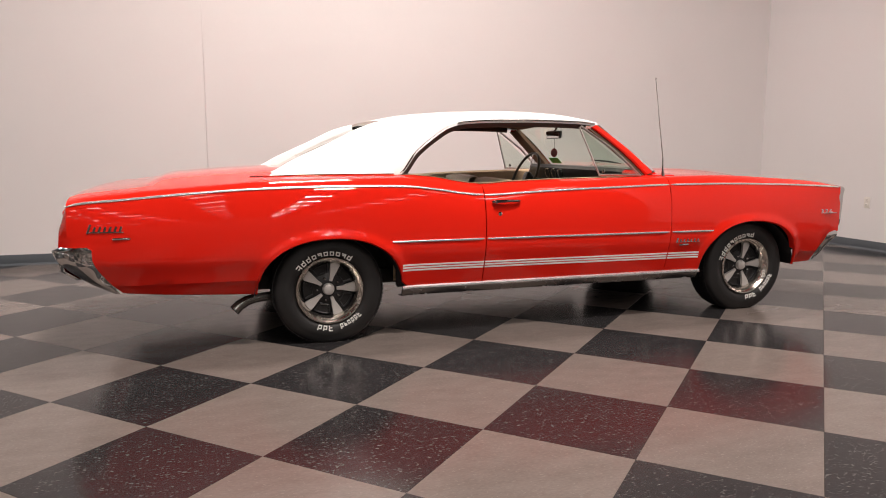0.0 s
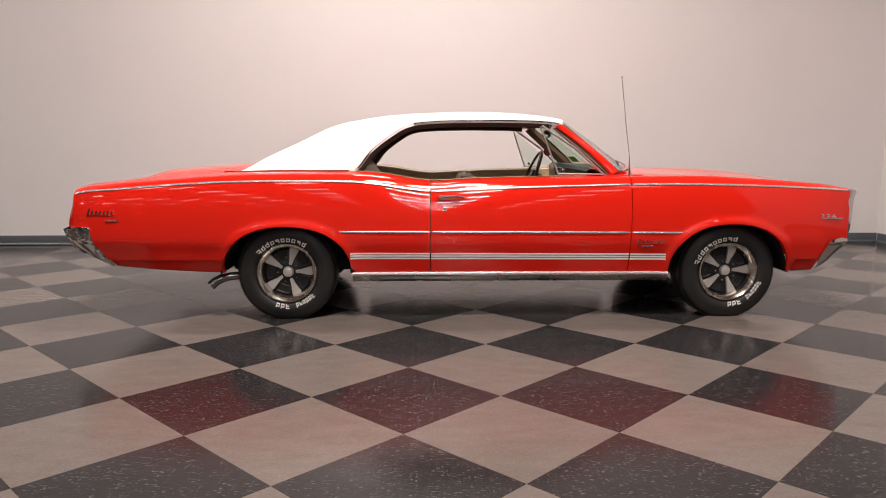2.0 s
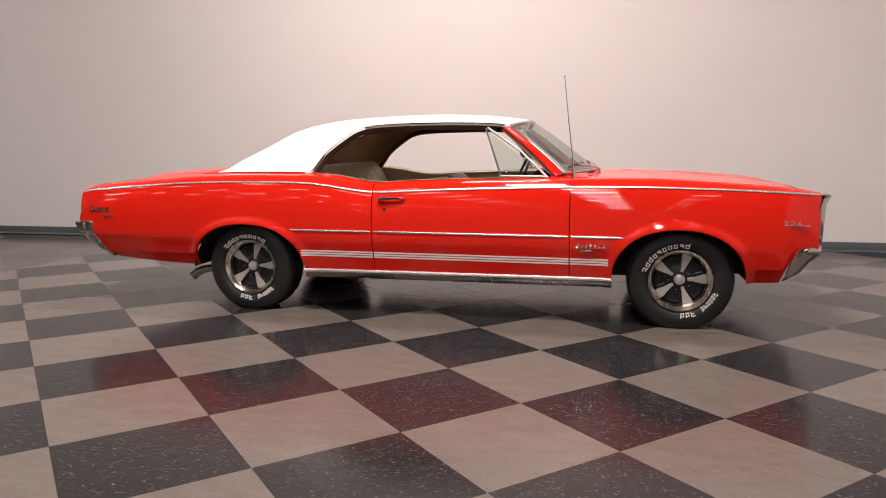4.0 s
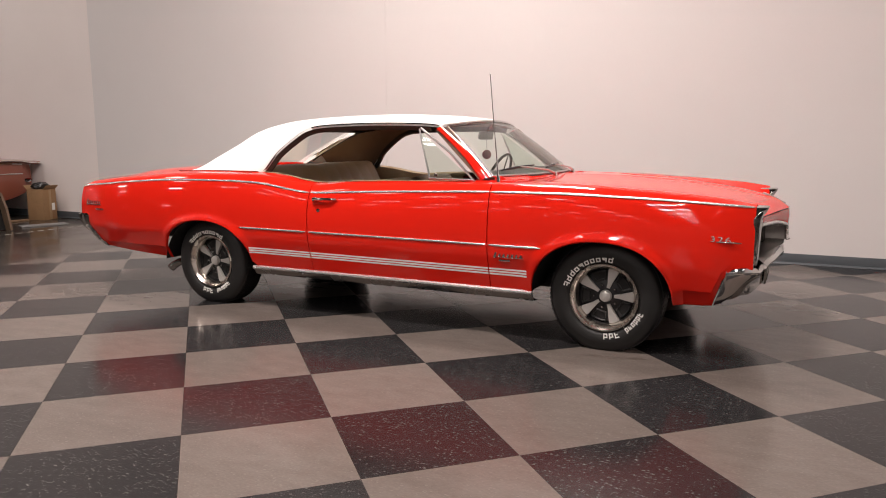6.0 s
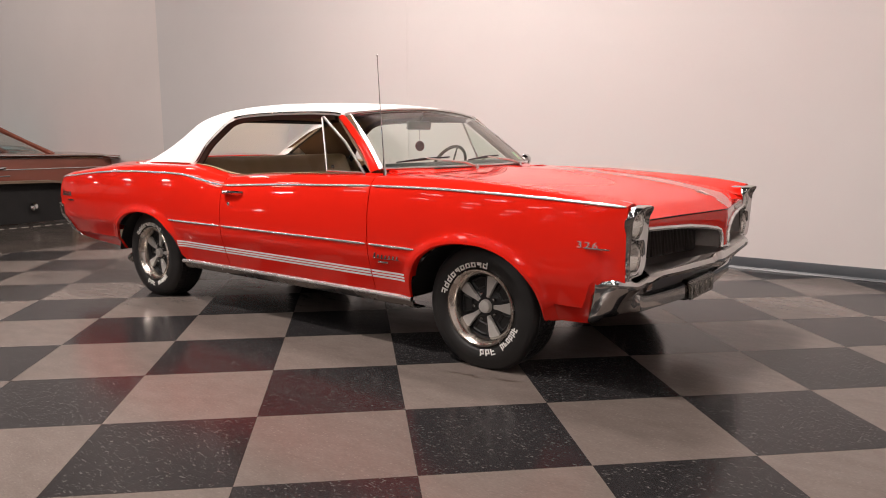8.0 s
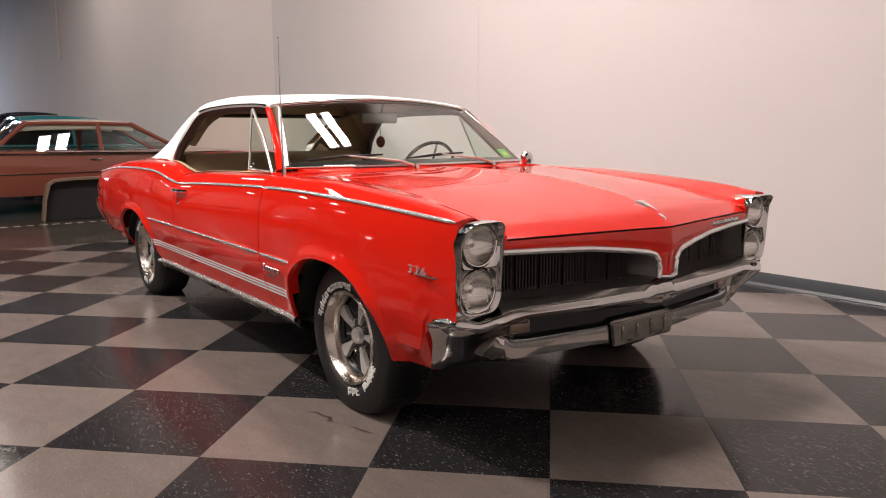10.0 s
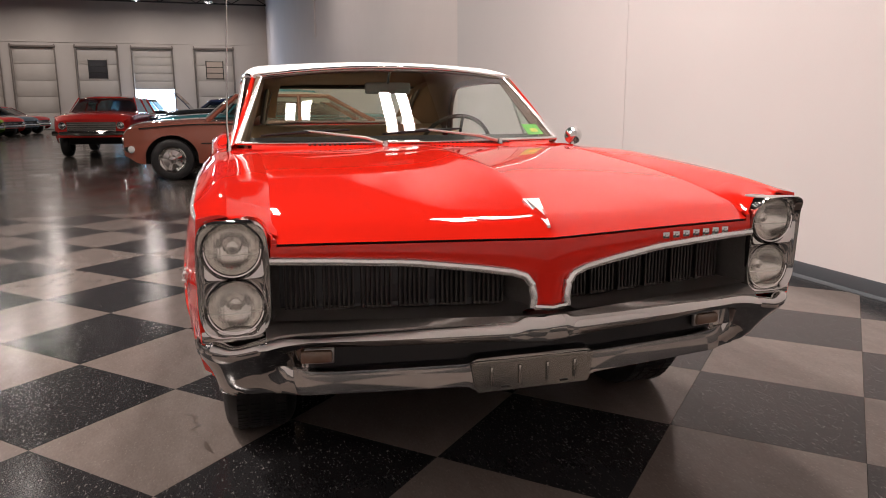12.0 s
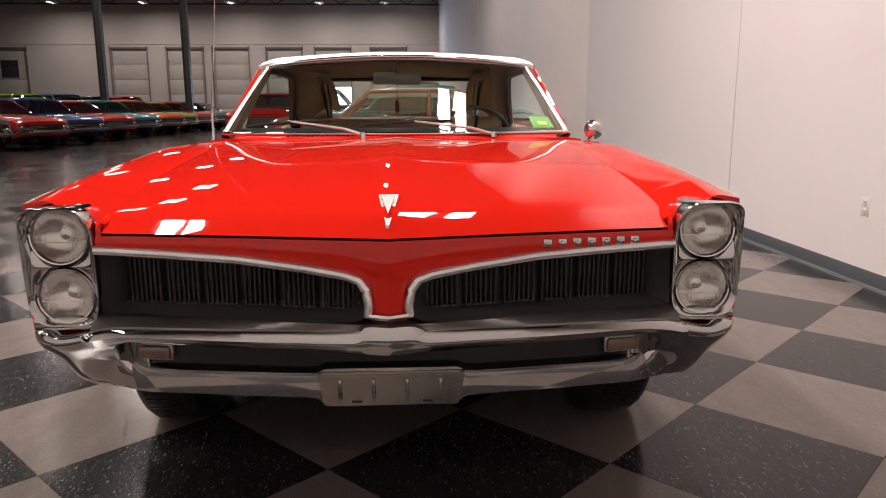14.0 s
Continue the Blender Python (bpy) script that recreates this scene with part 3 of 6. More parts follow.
    bm = bmesh.new()
    out, n = [], 40
    def rr(hw, hh, k, p=4.5):
        t = k * math.tau / n
        c, d = math.cos(t), math.sin(t)
        return hw * math.copysign(abs(c) ** (2 / p), c), hh * math.copysign(abs(d) ** (2 / p), d)
    zc = .694
    def brow(b):
        """How far the face stands back under the housing's brow."""
        u = min(max((b / .153 - .60) / .36, 0), 1)
        return .020 * (1 - u * u * (3 - 2 * u))
    rows = []
    for hw, hh, x in ((.088, .150, 2.13), (.090, .153, 2.236), (.0895, .1525, 2.268), (.087, .150, 2.274), (.0845, .1475, 2.273)):
        row = []
        for k in range(n):
            a, b = rr(hw, hh, k)
            row.append(Vector((x + .045 * b + .008 * max(0, b / hh) ** 3 - (brow(b) if x > 2.2 else 0), yc + a, zc + b)))
        rows.append(row)
    # the face sinks in two round wells, with a saddle between the lamps
    for f in (.97, .94, .90, .86, .82, .77, .71, .64, .56, .47, .37, .26, .14, .05):
        row = []
        for k in range(n):
            a, b = rr(.0845 * f, .1475 * f, k)
            d = min(math.hypot(a, b - .0755), math.hypot(a, b + .0755))
            q = min(max((d - .069) / .020, 0), 1)
            row.append(Vector((2.270 - brow(b) + .045 * b - .030 * (1 - math.sqrt(1 - (1 - q) ** 2)) - (.06 if d < .066 else 0) - .010 * (1 - abs(b) / .15) * (1 - (a / .09) ** 2), yc + a, zc + b)))
        rows.append(row)
    vs = add_grid(bm, rows, True)
    bm.faces.new(vs[-1])
    housing = part("headlamp_housing", bm, DULL_CHROME, car, "chrome housing of two stacked round headlamps", angle=50)
    # saddle between the two lamps, and the foot that closes the housing to the bumper
    P = []
    for k in range(25):
        a = -.080 + k * .16 / 24
        bb = min(max(.0022, .0755 - math.sqrt(max(.0745 ** 2 - a * a, 0))), .060)
        P.append([Vector((2.2465 + .045 * b * bb - .010 * abs(b) ** 1.6 - .006 * (1 - (a / .08) ** 2), yc + a, zc + b * bb)) for b in (-1, -.75, -.5, -.25, 0, .25, .5, .75, 1)])
    part("lamp_saddle", skin(P), DULL_CHROME, housing, angle=60)
    part("housing_foot", box((2.185, yc, .546), (.10, .176, .034), .006), DULL_CHROME, housing)
    for dz in (.0755, -.0755):
        z = zc + dz
        m = Matrix.Translation((2.232 + .045 * dz, yc, z)) @ Euler((0, math.pi / 2, 0)).to_matrix().to_4x4()
        lamp = part("headlamp", turned([(.0715, -.03), (.0715, .006), (.0700, .0085), (.0670, .007), (.0660, -.006), (.0660, -.02)], m, 40), CHROME, housing, "round headlamp with fluted glass", angle=40)
        # black ring round the lamp: the well's shade put into colour
        part("shadow_gap", turned([(.0745, -.006), (.0725, -.016), (.0710, -.016)], m, 40), BLACK, housing)
        part("reflector", turned([(.0660, -.006), (.055, -.024), (.036, -.038), (.016, -.046), (.014, -.034), (.0005, -.032)], m, 32), REFLECTOR, housing)
        bm = bmesh.new()
        rows = []
        for r, h in ((.0670, .002), (.060, .009), (.045, .014), (.025, .018), (.0005, .019)):
            rows.append([m @ Vector((r * math.cos(k * math.tau / 36), r * math.sin(k * math.tau / 36), h)) for k in range(36)])
        add_grid(bm, rows, True)
        lens = part("lens", bm, HEAD_GLASS, housing)
        lens.visible_shadow = False
        part("lens_flutes", tube([m @ Vector((.012, -.062 + .0125 * q, .0165 - 3.6 * (-.062 + .0125 * q) ** 2)) for q in range(11)], .0007, 4), SILVER, housing)


# rear deck and tail
P = []
for i in range(25):
    x = -1.60 - 1.20 * i / 24
    w = Y_TOP(x) - .002
    P.append([Vector((x, v * w, Z_TOP(x) - .001 + .042 * (1 - abs(v) ** 4.0) * min(1, max(.18, 1 - (i / 24 - .60) / .07), max(0, (1 - i / 24) / .08)))) for v in [-1 + k / 10 for k in range(21)]])
part("trunk_lid", skin(P, (0, 0, -.03)), RED, car)
P = []
for k in range(21):
    v = -1 + k / 10
    P.append([Vector((-2.803, v * .70, .735)), Vector((-2.805, v * .76, .715)), Vector((-2.808, v * .79, .69)), Vector((-2.81, v * .83, .60)), Vector((-2.74, v * .82, .50)), Vector((-2.58, v * .78, .36))])
part("tail_panel", skin(P), RED, car)

# roof: drip rail, shoulder, crown and sail panels
Y_E = Curve((-1.86, .700), (-1.4, .735), (-1.01, .768), (-.88, .737), (-.76, .715), (-.64, .700), (-.53, .692), (-.2, .692), (.14, .686), (.30, .676), (.38, .664))
Z_E = Curve((-1.86, .952), (-1.4, .962), (-1.01, .963), (-.88, 1.100), (-.76, 1.192), (-.65, 1.256), (-.56, 1.278), (-.36, 1.290), (-.1, 1.294), (.14, 1.291), (.30, 1.284), (.38, 1.272))
Y_S = Curve((-1.86, .66), (-1.6, .60), (-1.0, .585), (-.5, .575), (.38, .56))
Z_S = Curve((-1.86, .953), (-1.75, .962), (-1.57, 1.048), (-1.35, 1.148), (-1.14, 1.246), (-.96, 1.292), (-.78, 1.319), (-.48, 1.339), (-.19, 1.347), (.07, 1.336), (.26, 1.312), (.38, 1.288))
Z_C = Curve((-1.06, 1.285), (-.76, 1.338), (-.45, 1.359), (-.13, 1.366), (.15, 1.353), (.30, 1.334), (.38, 1.316))


def bow(x, y):
    return .095 * max(0, (x + .1) / .48) ** 1.6 * (1 - (y / .67) ** 2)


def roof_half(x, s, ne=9, nc=10, inset=0.0):
    ye, ze, ys, zs = Y_E(x) - inset, Z_E(x) - inset * .3, Y_S(x) - inset * .5, Z_S(x) - inset
    f = min(max((-x - .50) / .45, 0), 1)
    f = f * f * (3 - 2 * f)
    col = []
    for i in range(ne + 1):
        k = i / ne
        y1, z1 = ye - (ye - ys) * (1 - math.cos(k * math.pi / 2)), ze + (zs - ze) * math.sin(k * math.pi / 2)
        kk = k ** .85
        y2, z2 = lerp(ye, ys, k) + .016 * math.sin(math.pi * k), lerp(ze, zs, kk)
        col.append(Vector((x + bow(x, lerp(y1, y2, f)), s * lerp(y1, y2, f), lerp(z1, z2, f))))
    if nc:
        zc = Z_C(x) - inset
        for i in range(1, nc + 1):
            y = ys * (1 - i / nc)
            col.append(Vector((x + bow(x, y), s * y, zc + (zs - zc) * (y / ys) ** 2)))
    return col


xs = [lerp(.38, -1.02, i / 36) for i in range(37)] + [-.965, -.62, -.58]
xs = sorted(set(xs))
P = [roof_half(x, -1) + roof_half(x, 1)[::-1][1:] for x in xs]
roof = part("roof", skin(P, (0, 0, -.018)), WHITE_VINYL, car, "white vinyl-covered hardtop roof", angle=40)
for s in (-1, 1):
    P = []
    for i in range(26):
        x = lerp(-1.02, -1.86, i / 25)
        col = roof_half(x, s, 9, 0)
        yi = lerp(.50, .55, i / 25)
        top = col[-1]
        gl = lerp(1.262, .950, min((-.98 - x) / .66, 1))
        col.append(Vector((x, s * lerp(abs(top.y), yi, .5), top.z + .006)))
        col.append(Vector((x, s * yi, top.z - .004)))
        col.append(Vector((x, s * (yi - .012), min(gl, top.z - .01) - .004)))
        P.append(col)
    part("sail_panel", skin(P), WHITE_VINYL, roof, "sloping white vinyl quarter of the roof", angle=50)
    # drip rail and dark window seal
    path = [Vector((x, s * (Y_E(x) + .004), Z_E(x) - .004)) for x in [lerp(.36, -.60, i / 24) for i in range(25)]]
    part("drip_rail", tube(path, .005, 8), CHROME, roof, "thin chrome drip rail")
    P = []
    for k in range(61):
        x = lerp(.30, -.985, k / 60)
        d = Vector((1, 0, (Z_E(x + .01) - Z_E(x - .01)) / .02)).normalized()
        dn = Vector((d.z, 0, -d.x))
        e = Vector((x, s * Y_E(x), Z_E(x)))
        P.append([e + dn * a + Vector((0, -s * b, 0)) for a, b in ((.004, .000), (.012, .002), (.020, .010), (.040, .016), (.046, .026), (.040, .040), (.006, .034))])
    bm = bmesh.new()
    add_grid(bm, P, True)
    part("window_seal", bm, SEAL_BROWN, roof, "dark brown window rail", angle=60)
    path = [r[1].lerp(r[2], .5) + Vector((0, s * .003, 0)) for r in P]
    part("window_edge", tube(path, .0022, 6), VENT_TRIM, roof, "thin chrome window edge")
    # bright joint at the foot of the vinyl
    path = [Vector((x, s * (Y_E(x) + .002), Z_E(x) + .002)) for x in [lerp(-1.02, -1.84, i / 24) for i in range(25)]]
    part("roof_moulding", tube(path, .004, 6), CHROME, roof)

P = [[Vector((lerp(-.985, -1.64, u) + .05 * (1 - v * v) * -u, v * lerp(.52, .55, u), lerp(1.268, .948, u) + .02 * math.sin(math.pi * u))) for v in [-1 + k / 6 for k in range(13)]] for u in [i / 10 for i in range(11)]]
g = part("rear_window", skin(P, (-.003, 0, -.004)), CLEAR, car, "sloping rear window between the sail panels")
g.visible_shadow = False
rim = [P[i][0] for i in range(8, -1, -1)] + P[0][1:] + [P[i][-1] for i in range(1, 9)]
part("rear_window_trim", tube([p + Vector((-.004, 0, .008)) for p in rim], .010, 8), CHROME, g, "chrome rear window surround", angle=70)
part("rear_window_seal", tube([p + Vector((.002, 0, -.006)) for p in rim], .017, 8), BLACK, g, "black rubber seal", angle=70)

# windscreen
def screen(u, v, out=0.0):
    """u: 0 foot to 1 head; v: -1 to 1."""
    a = abs(v)
    foot = Vector((.930 - .175 * a ** 2.2 + out, v * .762, .966))
    head = Vector((.470 - .088 * a ** 2 + out, v * .628, 1.312 - .040 * a ** 2))
    p = foot.lerp(head, u)
    p.x += .016 * math.sin(math.pi * u)
    return p


P = [[screen(i / 12, -1 + k / 10) for k in range(21)] for i in range(13)]
glass = part("windscreen", skin(P, (-.005, 0, -.002)), GLASS, car, "clear curved windscreen with lightly tinted glass", angle=60)
glass.visible_shadow = False
for u in (0, 1):
    part("windscreen_trim", tube([screen(u, -1 + k / 12, .003) for k in range(25)], .0085, 8), CHROME, glass, "chrome windscreen surround", angle=70)
for s in (-1, 1):
    P = []
    for i in range(15):
        u = i / 14
        P.append([screen(u, s * 1.014, -.006), screen(u, s * 1.012, .005), screen(u, s * 1.000, .010), screen(u, s * .993, .010), screen(u, s * .984, .006), screen(u, s * .980, .000)])
    part("pillar_moulding", skin(P), BRIGHT_TRIM, glass, "broad chrome moulding beside the screen", angle=60)

for s in (-1, 1):
    # windscreen pillar
    a, b = Vector((.712, s * .777, .945)), Vector((.352, s * .668, 1.256))
    P = []
    for i in range(13):
        u = i / 12
        c = a.lerp(b, u)
        c.x += .022 * math.sin(math.pi * u)
        k = lerp(.95, .70, u)
        P.append([c + Vector((dx * k, s * dy * k, dz * k)) for dx, dy, dz in ((-.022, .002, -.006), (-.012, .009, .0), (.010, .007, .010), (.032, -.004, .016), (.036, -.014, .012), (.024, -.022, .0), (-.015, -.018, -.012))])
    bm = bmesh.new()
    add_grid(bm, P, True)
    part("windscreen_pillar", bm, RED, car, "slanted red windscreen pillar")
    P = [[a.lerp(b, i / 8) + Vector((dx, s * dy, dz)) for dx, dy, dz in ((-.026, -.008, -.014), (.02, -.018, -.004), (.052, -.020, .012), (.050, -.045, .008), (.02, -.060, -.006), (-.024, -.040, -.018))] for i in range(9)]
    bm = bmesh.new()
    add_grid(bm, P, True)
    part("pillar_trim", bm, HEADLINER, car, "brown inner pillar trim")
    P = [[Vector((x, s * y, z)) for y, z in ((.60, .944), (.68, .946), (.73, .947), (.79, .940))] for x in (.66, .74, .80, .85, .90)]
    part("cowl_corner", skin(P, (0, 0, -.015)), RED, car)
    # quarter light in its chrome frame
    D = PANELS["door", s]
    t0, t1, t2 = Vector((.232, s * .700, 1.252)), Vector((.345, s * .778, .940)), Vector((.648, s * .782, .935))
    vent = part("vent_window", tube([t0, t0.lerp(t1, .5), t1], .006, 8), VENT_TRIM, D, "chrome-framed triangular vent window")
    part("vent_frame", tube([t1 + Vector((0, 0, .006)), t2 + Vector((0, 0, .006))], .007, 8), VENT_TRIM, vent)
    part("vent_frame", tube([t0 + Vector((.012, 0, .004)), t0.lerp(t2, .5) + Vector((.026, 0, .012)), t2], .008, 8), VENT_TRIM, vent)
    bm = bmesh.new()
    bm.faces.new([bm.verts.new(t0.lerp(t2, q[1]).lerp(t1, q[0]) + Vector((0, s * off, 0))) for q, off in (((.02, .03), 0), ((.95, .0), 0), ((.02, .97), 0))])
    gv = part("vent_glass", bm, GLASS, vent)
    gv.visible_shadow = False
    part("vent_latch", box(t1 + Vector((.035, -s * .012, .028)), (.02, .012, .022), .005), CHROME, vent)
    # door furniture
    base = side_point(-.36, .80, s, .0)
    bm = tube([Vector((-.445, base.y + s * .006, .798)), Vector((-.43, base.y + s * .026, .801)), Vector((-.33, base.y + s * .028, .803)), Vector((-.285, base.y + s * .020, .803)), Vector((-.272, base.y + s * .004, .803))], [.013, .016, .011, .011, .008], 10, .75)
    hnd = part("door_handle", bm, CHROME, D, "chrome pull handle with push button")
    part("push_button", turned([(.0005, .02), (.012, .018), (.013, .0)], Matrix.Translation((-.432, base.y + s * .016, .800)) @ Euler((-s * math.pi / 2, 0, 0)).to_matrix().to_4x4(), 16), CHROME, hnd)
    lk = side_point(-.405, .727, s, 0)
    part("door_lock", turned([(.0005, .006), (.008, .006), (.012, .004), (.013, -.002)], Matrix.Translation(lk) @ Euler((-s * math.pi / 2, 0, 0)).to_matrix().to_4x4(), 20), CHROME, D, "round chrome lock")

# badges: plain raised shapes, since their lettering is a maker's name
def badge(parent, s, x0, x1, z, n, h, slant, label):
    bm = bmesh.new()
    step = (x1 - x0) / n
    for i in range(n):
        x = x0 + (i + .5) * step
        y = side_y(x, z) + .004
        hh = h * (1.5 if i == 0 else 1.0)
        m = Euler((0, slant, 0)).to_matrix()
        add_box(bm, (x, s * y, z + (hh - h) * .3), (step * .42, .006, hh), .0015, m, seg=1)
        add_box(bm, (x + step * .22, s * y, z - h * .38), (step * .75, .005, h * .18), .001, None, seg=1)
    part("badge", bm, CHROME, parent, label)


for s in (-1, 1):
    badge(PANELS["quarter_panel", s], s, -2.665, -2.49, .70, 7, .034, .35, "chrome script badge with short bar")
    badge(PANELS["front_fender", s], s, .835, 1.02, .515, 7, .022, .3, "chrome script badge with short bar")
    for P_, x, z, w in ((PANELS["quarter_panel", s], -2.50, .652, .085), (PANELS["front_fender", s], .905, .487, .07)):
        part("badge_bar", box((x, s * (side_y(x, z) + .004), z), (w, .005, .011), .002), CHROME, P_)
    # engine number badge
    cu = bpy.data.curves.new("number_badge", "FONT")
    cu.body, cu.size, cu.extrude, cu.align_x, cu.align_y, cu.space_character = "326", .047, .004, "CENTER", "CENTER", 1.25
    tmp = new("number_badge", cu)
    me = bpy.data.meshes.new_from_object(tmp.evaluated_get(bpy.context.evaluated_depsgraph_get()))
    bpy.data.objects.remove(tmp)
    me.materials.append(BRIGHT_TRIM)
    ob = new("number_badge", me)
    ob.parent = PANELS["front_fender", s]
    yaw = 0 if s < 0 else math.pi
    ob.matrix_world = Matrix.Translation((2.075, s * (side_y(2.075, .675) + .006), .677)) @ Euler((math.pi / 2, 0, yaw + s * .03)).to_matrix().to_4x4() @ Matrix.Diagonal((1.25, .85, 1, 1))
    part("badge_bar", box((2.10, s * (side_y(2.10, .664) + .004), .664), (.15, .004, .007), .0015), CHROME, PANELS["front_fender", s])

# hood ornament and the raised letters' plain shapes on the nose
bm = bmesh.new()
a = [Vector((2.225, -.025, 0)), Vector((2.225, .025, 0)), Vector((2.350, .004, 0)), Vector((2.350, -.004, 0))]
def on_hood(p, up):
    best = min((abs(hood_point(u / 200, 0).x - p.x), u) for u in range(201))[1]
    return Vector((p.x, p.y, hood_point(best / 200, 0).z + up))
lo, hi = [bm.verts.new(on_hood(p, -.012)) for p in a], [bm.verts.new(on_hood(p, .006)) for p in a]
bm.faces.new(hi)
for i in range(4):
    bm.faces.new((lo[i], lo[(i + 1) % 4], hi[(i + 1) % 4], hi[i]))
orn = part("hood_emblem", bm, BRIGHT_TRIM, hood, "chrome arrowhead emblem")
bm = bmesh.new()
a = [Vector((2.232, -.017, 0)), Vector((2.232, .017, 0)), Vector((2.322, 0, 0))]
bm.faces.new([bm.verts.new(on_hood(p, .0075)) for p in a])
part("emblem_inlay", bm, SILVER, orn)
bm = bmesh.new()
for i in range(7):
    y = .385 + i * .0375
    x = front_x(y) + .007
    m = Euler((0, 0, -.20)).to_matrix()
    z = .752
    add_box(bm, (x, y, z), (.006, .021, .020), .003, m, seg=2)
    add_box(bm, (x + .0025, y, z), (.004, .009, .007), .001, m, seg=1)
part("nose_badge", bm, DULL_CHROME, car, "row of seven small chrome blocks on the nose")

part("beak_foot", tube([(front_x(.053) + .004, -.053, .606), (front_x(.042) + .008, -.042, .594), (2.380, 0, .591), (front_x(.042) + .008, .042, .594), (front_x(.053) + .004, .053, .606)], .009, 8), CHROME, car, "chrome strip under the nose")

# front bumper: one pressing with a slot between an upper and a lower bar, its ends turned under
# half width, x of the upper and lower bar, top, slot's top and foot, bottom, share of the slot
BUMPER_AT = [(0, 2.362, 2.262, .578, .484, .430, .326, 1), (.05, 2.358, 2.262, .577, .487, .430, .326, 1), (.085, 2.353, 2.261, .556, .490, .430, .327, 1), (.165, 2.346, 2.259, .552, .494, .429, .329, 1),
             (.20, 2.343, 2.257, .552, .496, .417, .342, 1), (.40, 2.330, 2.243, .553, .503, .421, .349, 1), (.58, 2.312, 2.226, .554, .511, .425, .354, 1), (.635, 2.304, 2.218, .554, .512, .430, .354, .8),
             (.69, 2.297, 2.205, .551, .506, .445, .353, .15), (.76, 2.290, 2.19, .538, .49, .44, .350, 0), (.83, 2.279, 2.17, .528, .48, .44, .345, 0), (.885, 2.250, 2.14, .541, .48, .44, .338, 0),
             (.912, 2.198, 2.11, .549, .48, .44, .328, 0), (.918, 2.150, 2.08, .542, .48, .43, .320, 0), (.916, 2.109, 2.05, .533, .478, .428, .312, 0)]
BUMP = [Curve(*[(i, k[j]) for i, k in enumerate(BUMPER_AT)]) for j in range(8)]
FOOT_X = Curve((8, 2.205), (9, 2.174), (10, 2.142), (11, 2.112), (12, 2.086), (13, 2.064), (14, 2.046))
FOOT_Y = Curve((8, .69), (9, .790), (10, .824), (11, .844), (12, .855), (13, .860), (14, .861))


def bumper_column(q, s):
    y, x, xl, zt, z1, z2, zb, slot = [c(q) for c in BUMP]
    n = Vector((1, 0, 0)) if q < 9 else Vector((max(0, 1 - (q - 9) / 3.0), s * min(1, (q - 9) / 2.6), 0)).normalized()
    base = Vector((x, s * y, 0))
    wing = min(max((q - 6.9) / 2.0, 0), 1)
    wing = wing * wing * (3 - 2 * wing)
    back, low = lerp(-.022, xl - x - .030, slot), xl - x
    prof = [(zt - .014, -.062), (zt - .002, -.040), (zt - .002, -.024), (zt - .009, -.011), (lerp(zt, z1, .55), 0), (z1 + .006, -.006), (z1, -.018), (z1 - .004, back), (z2 + .003, back), (z2, low - .020), (z2 - .006, low - .003), (lerp(z2, zb, .45), low), (zb + .002, low - .003), (zb - .006, low - .022), (zb - .004, low - .066)]
    even = [p[0] for p in prof[:4]] + [lerp(zt - .010, zb, (k + 1) / 11) for k in range(11)]
    prof = [(lerp(z, e, wing), d) for (z, d), e in zip(prof, even)]
    foot = Vector((FOOT_X(q), s * FOOT_Y(q), 0))
    inward = -n if q >= 9 else Vector((-1, 0, 0))
    out = []
    for k, (z, d) in enumerate(prof):
        p = base + n * d
        if wing > 0 and k > 3:
            f = min(max((z1 + .022 - z) / max(z1 + .022 - zb, .02), 0), 1)
            w = base.lerp(foot, f) + inward * ((.016 + .020 * max(0, 1 - abs(q - 8) / 2)) * math.sin(math.pi * f) + (.035 if k == len(prof) - 1 else 0))
            p = p.lerp(w, wing)
        out.append(Vector((p.x, p.y, z)))
    return out


qs = [i / 6 for i in range(14 * 6 + 1)]
P = [bumper_column(q, -1) for q in qs[::-1]] + [bumper_column(q, 1) for q in qs[1:]]
bm = skin(P)
for _ in range(4):                                   # the wings are one smooth pressing
    bmesh.ops.smooth_vert(bm, verts=[v for v in bm.verts if abs(v.co.y) > .74 and not v.is_boundary], factor=.5, use_axis_x=True, use_axis_y=True, use_axis_z=True)
# faces inside the slot are coloured black: its shade put into the colour
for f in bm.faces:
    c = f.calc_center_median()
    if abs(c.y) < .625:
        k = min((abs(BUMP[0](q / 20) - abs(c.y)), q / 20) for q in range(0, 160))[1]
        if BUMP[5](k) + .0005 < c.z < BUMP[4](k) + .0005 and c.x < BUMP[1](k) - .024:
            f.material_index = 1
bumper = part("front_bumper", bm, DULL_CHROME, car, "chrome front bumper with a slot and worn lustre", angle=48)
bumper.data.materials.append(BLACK)
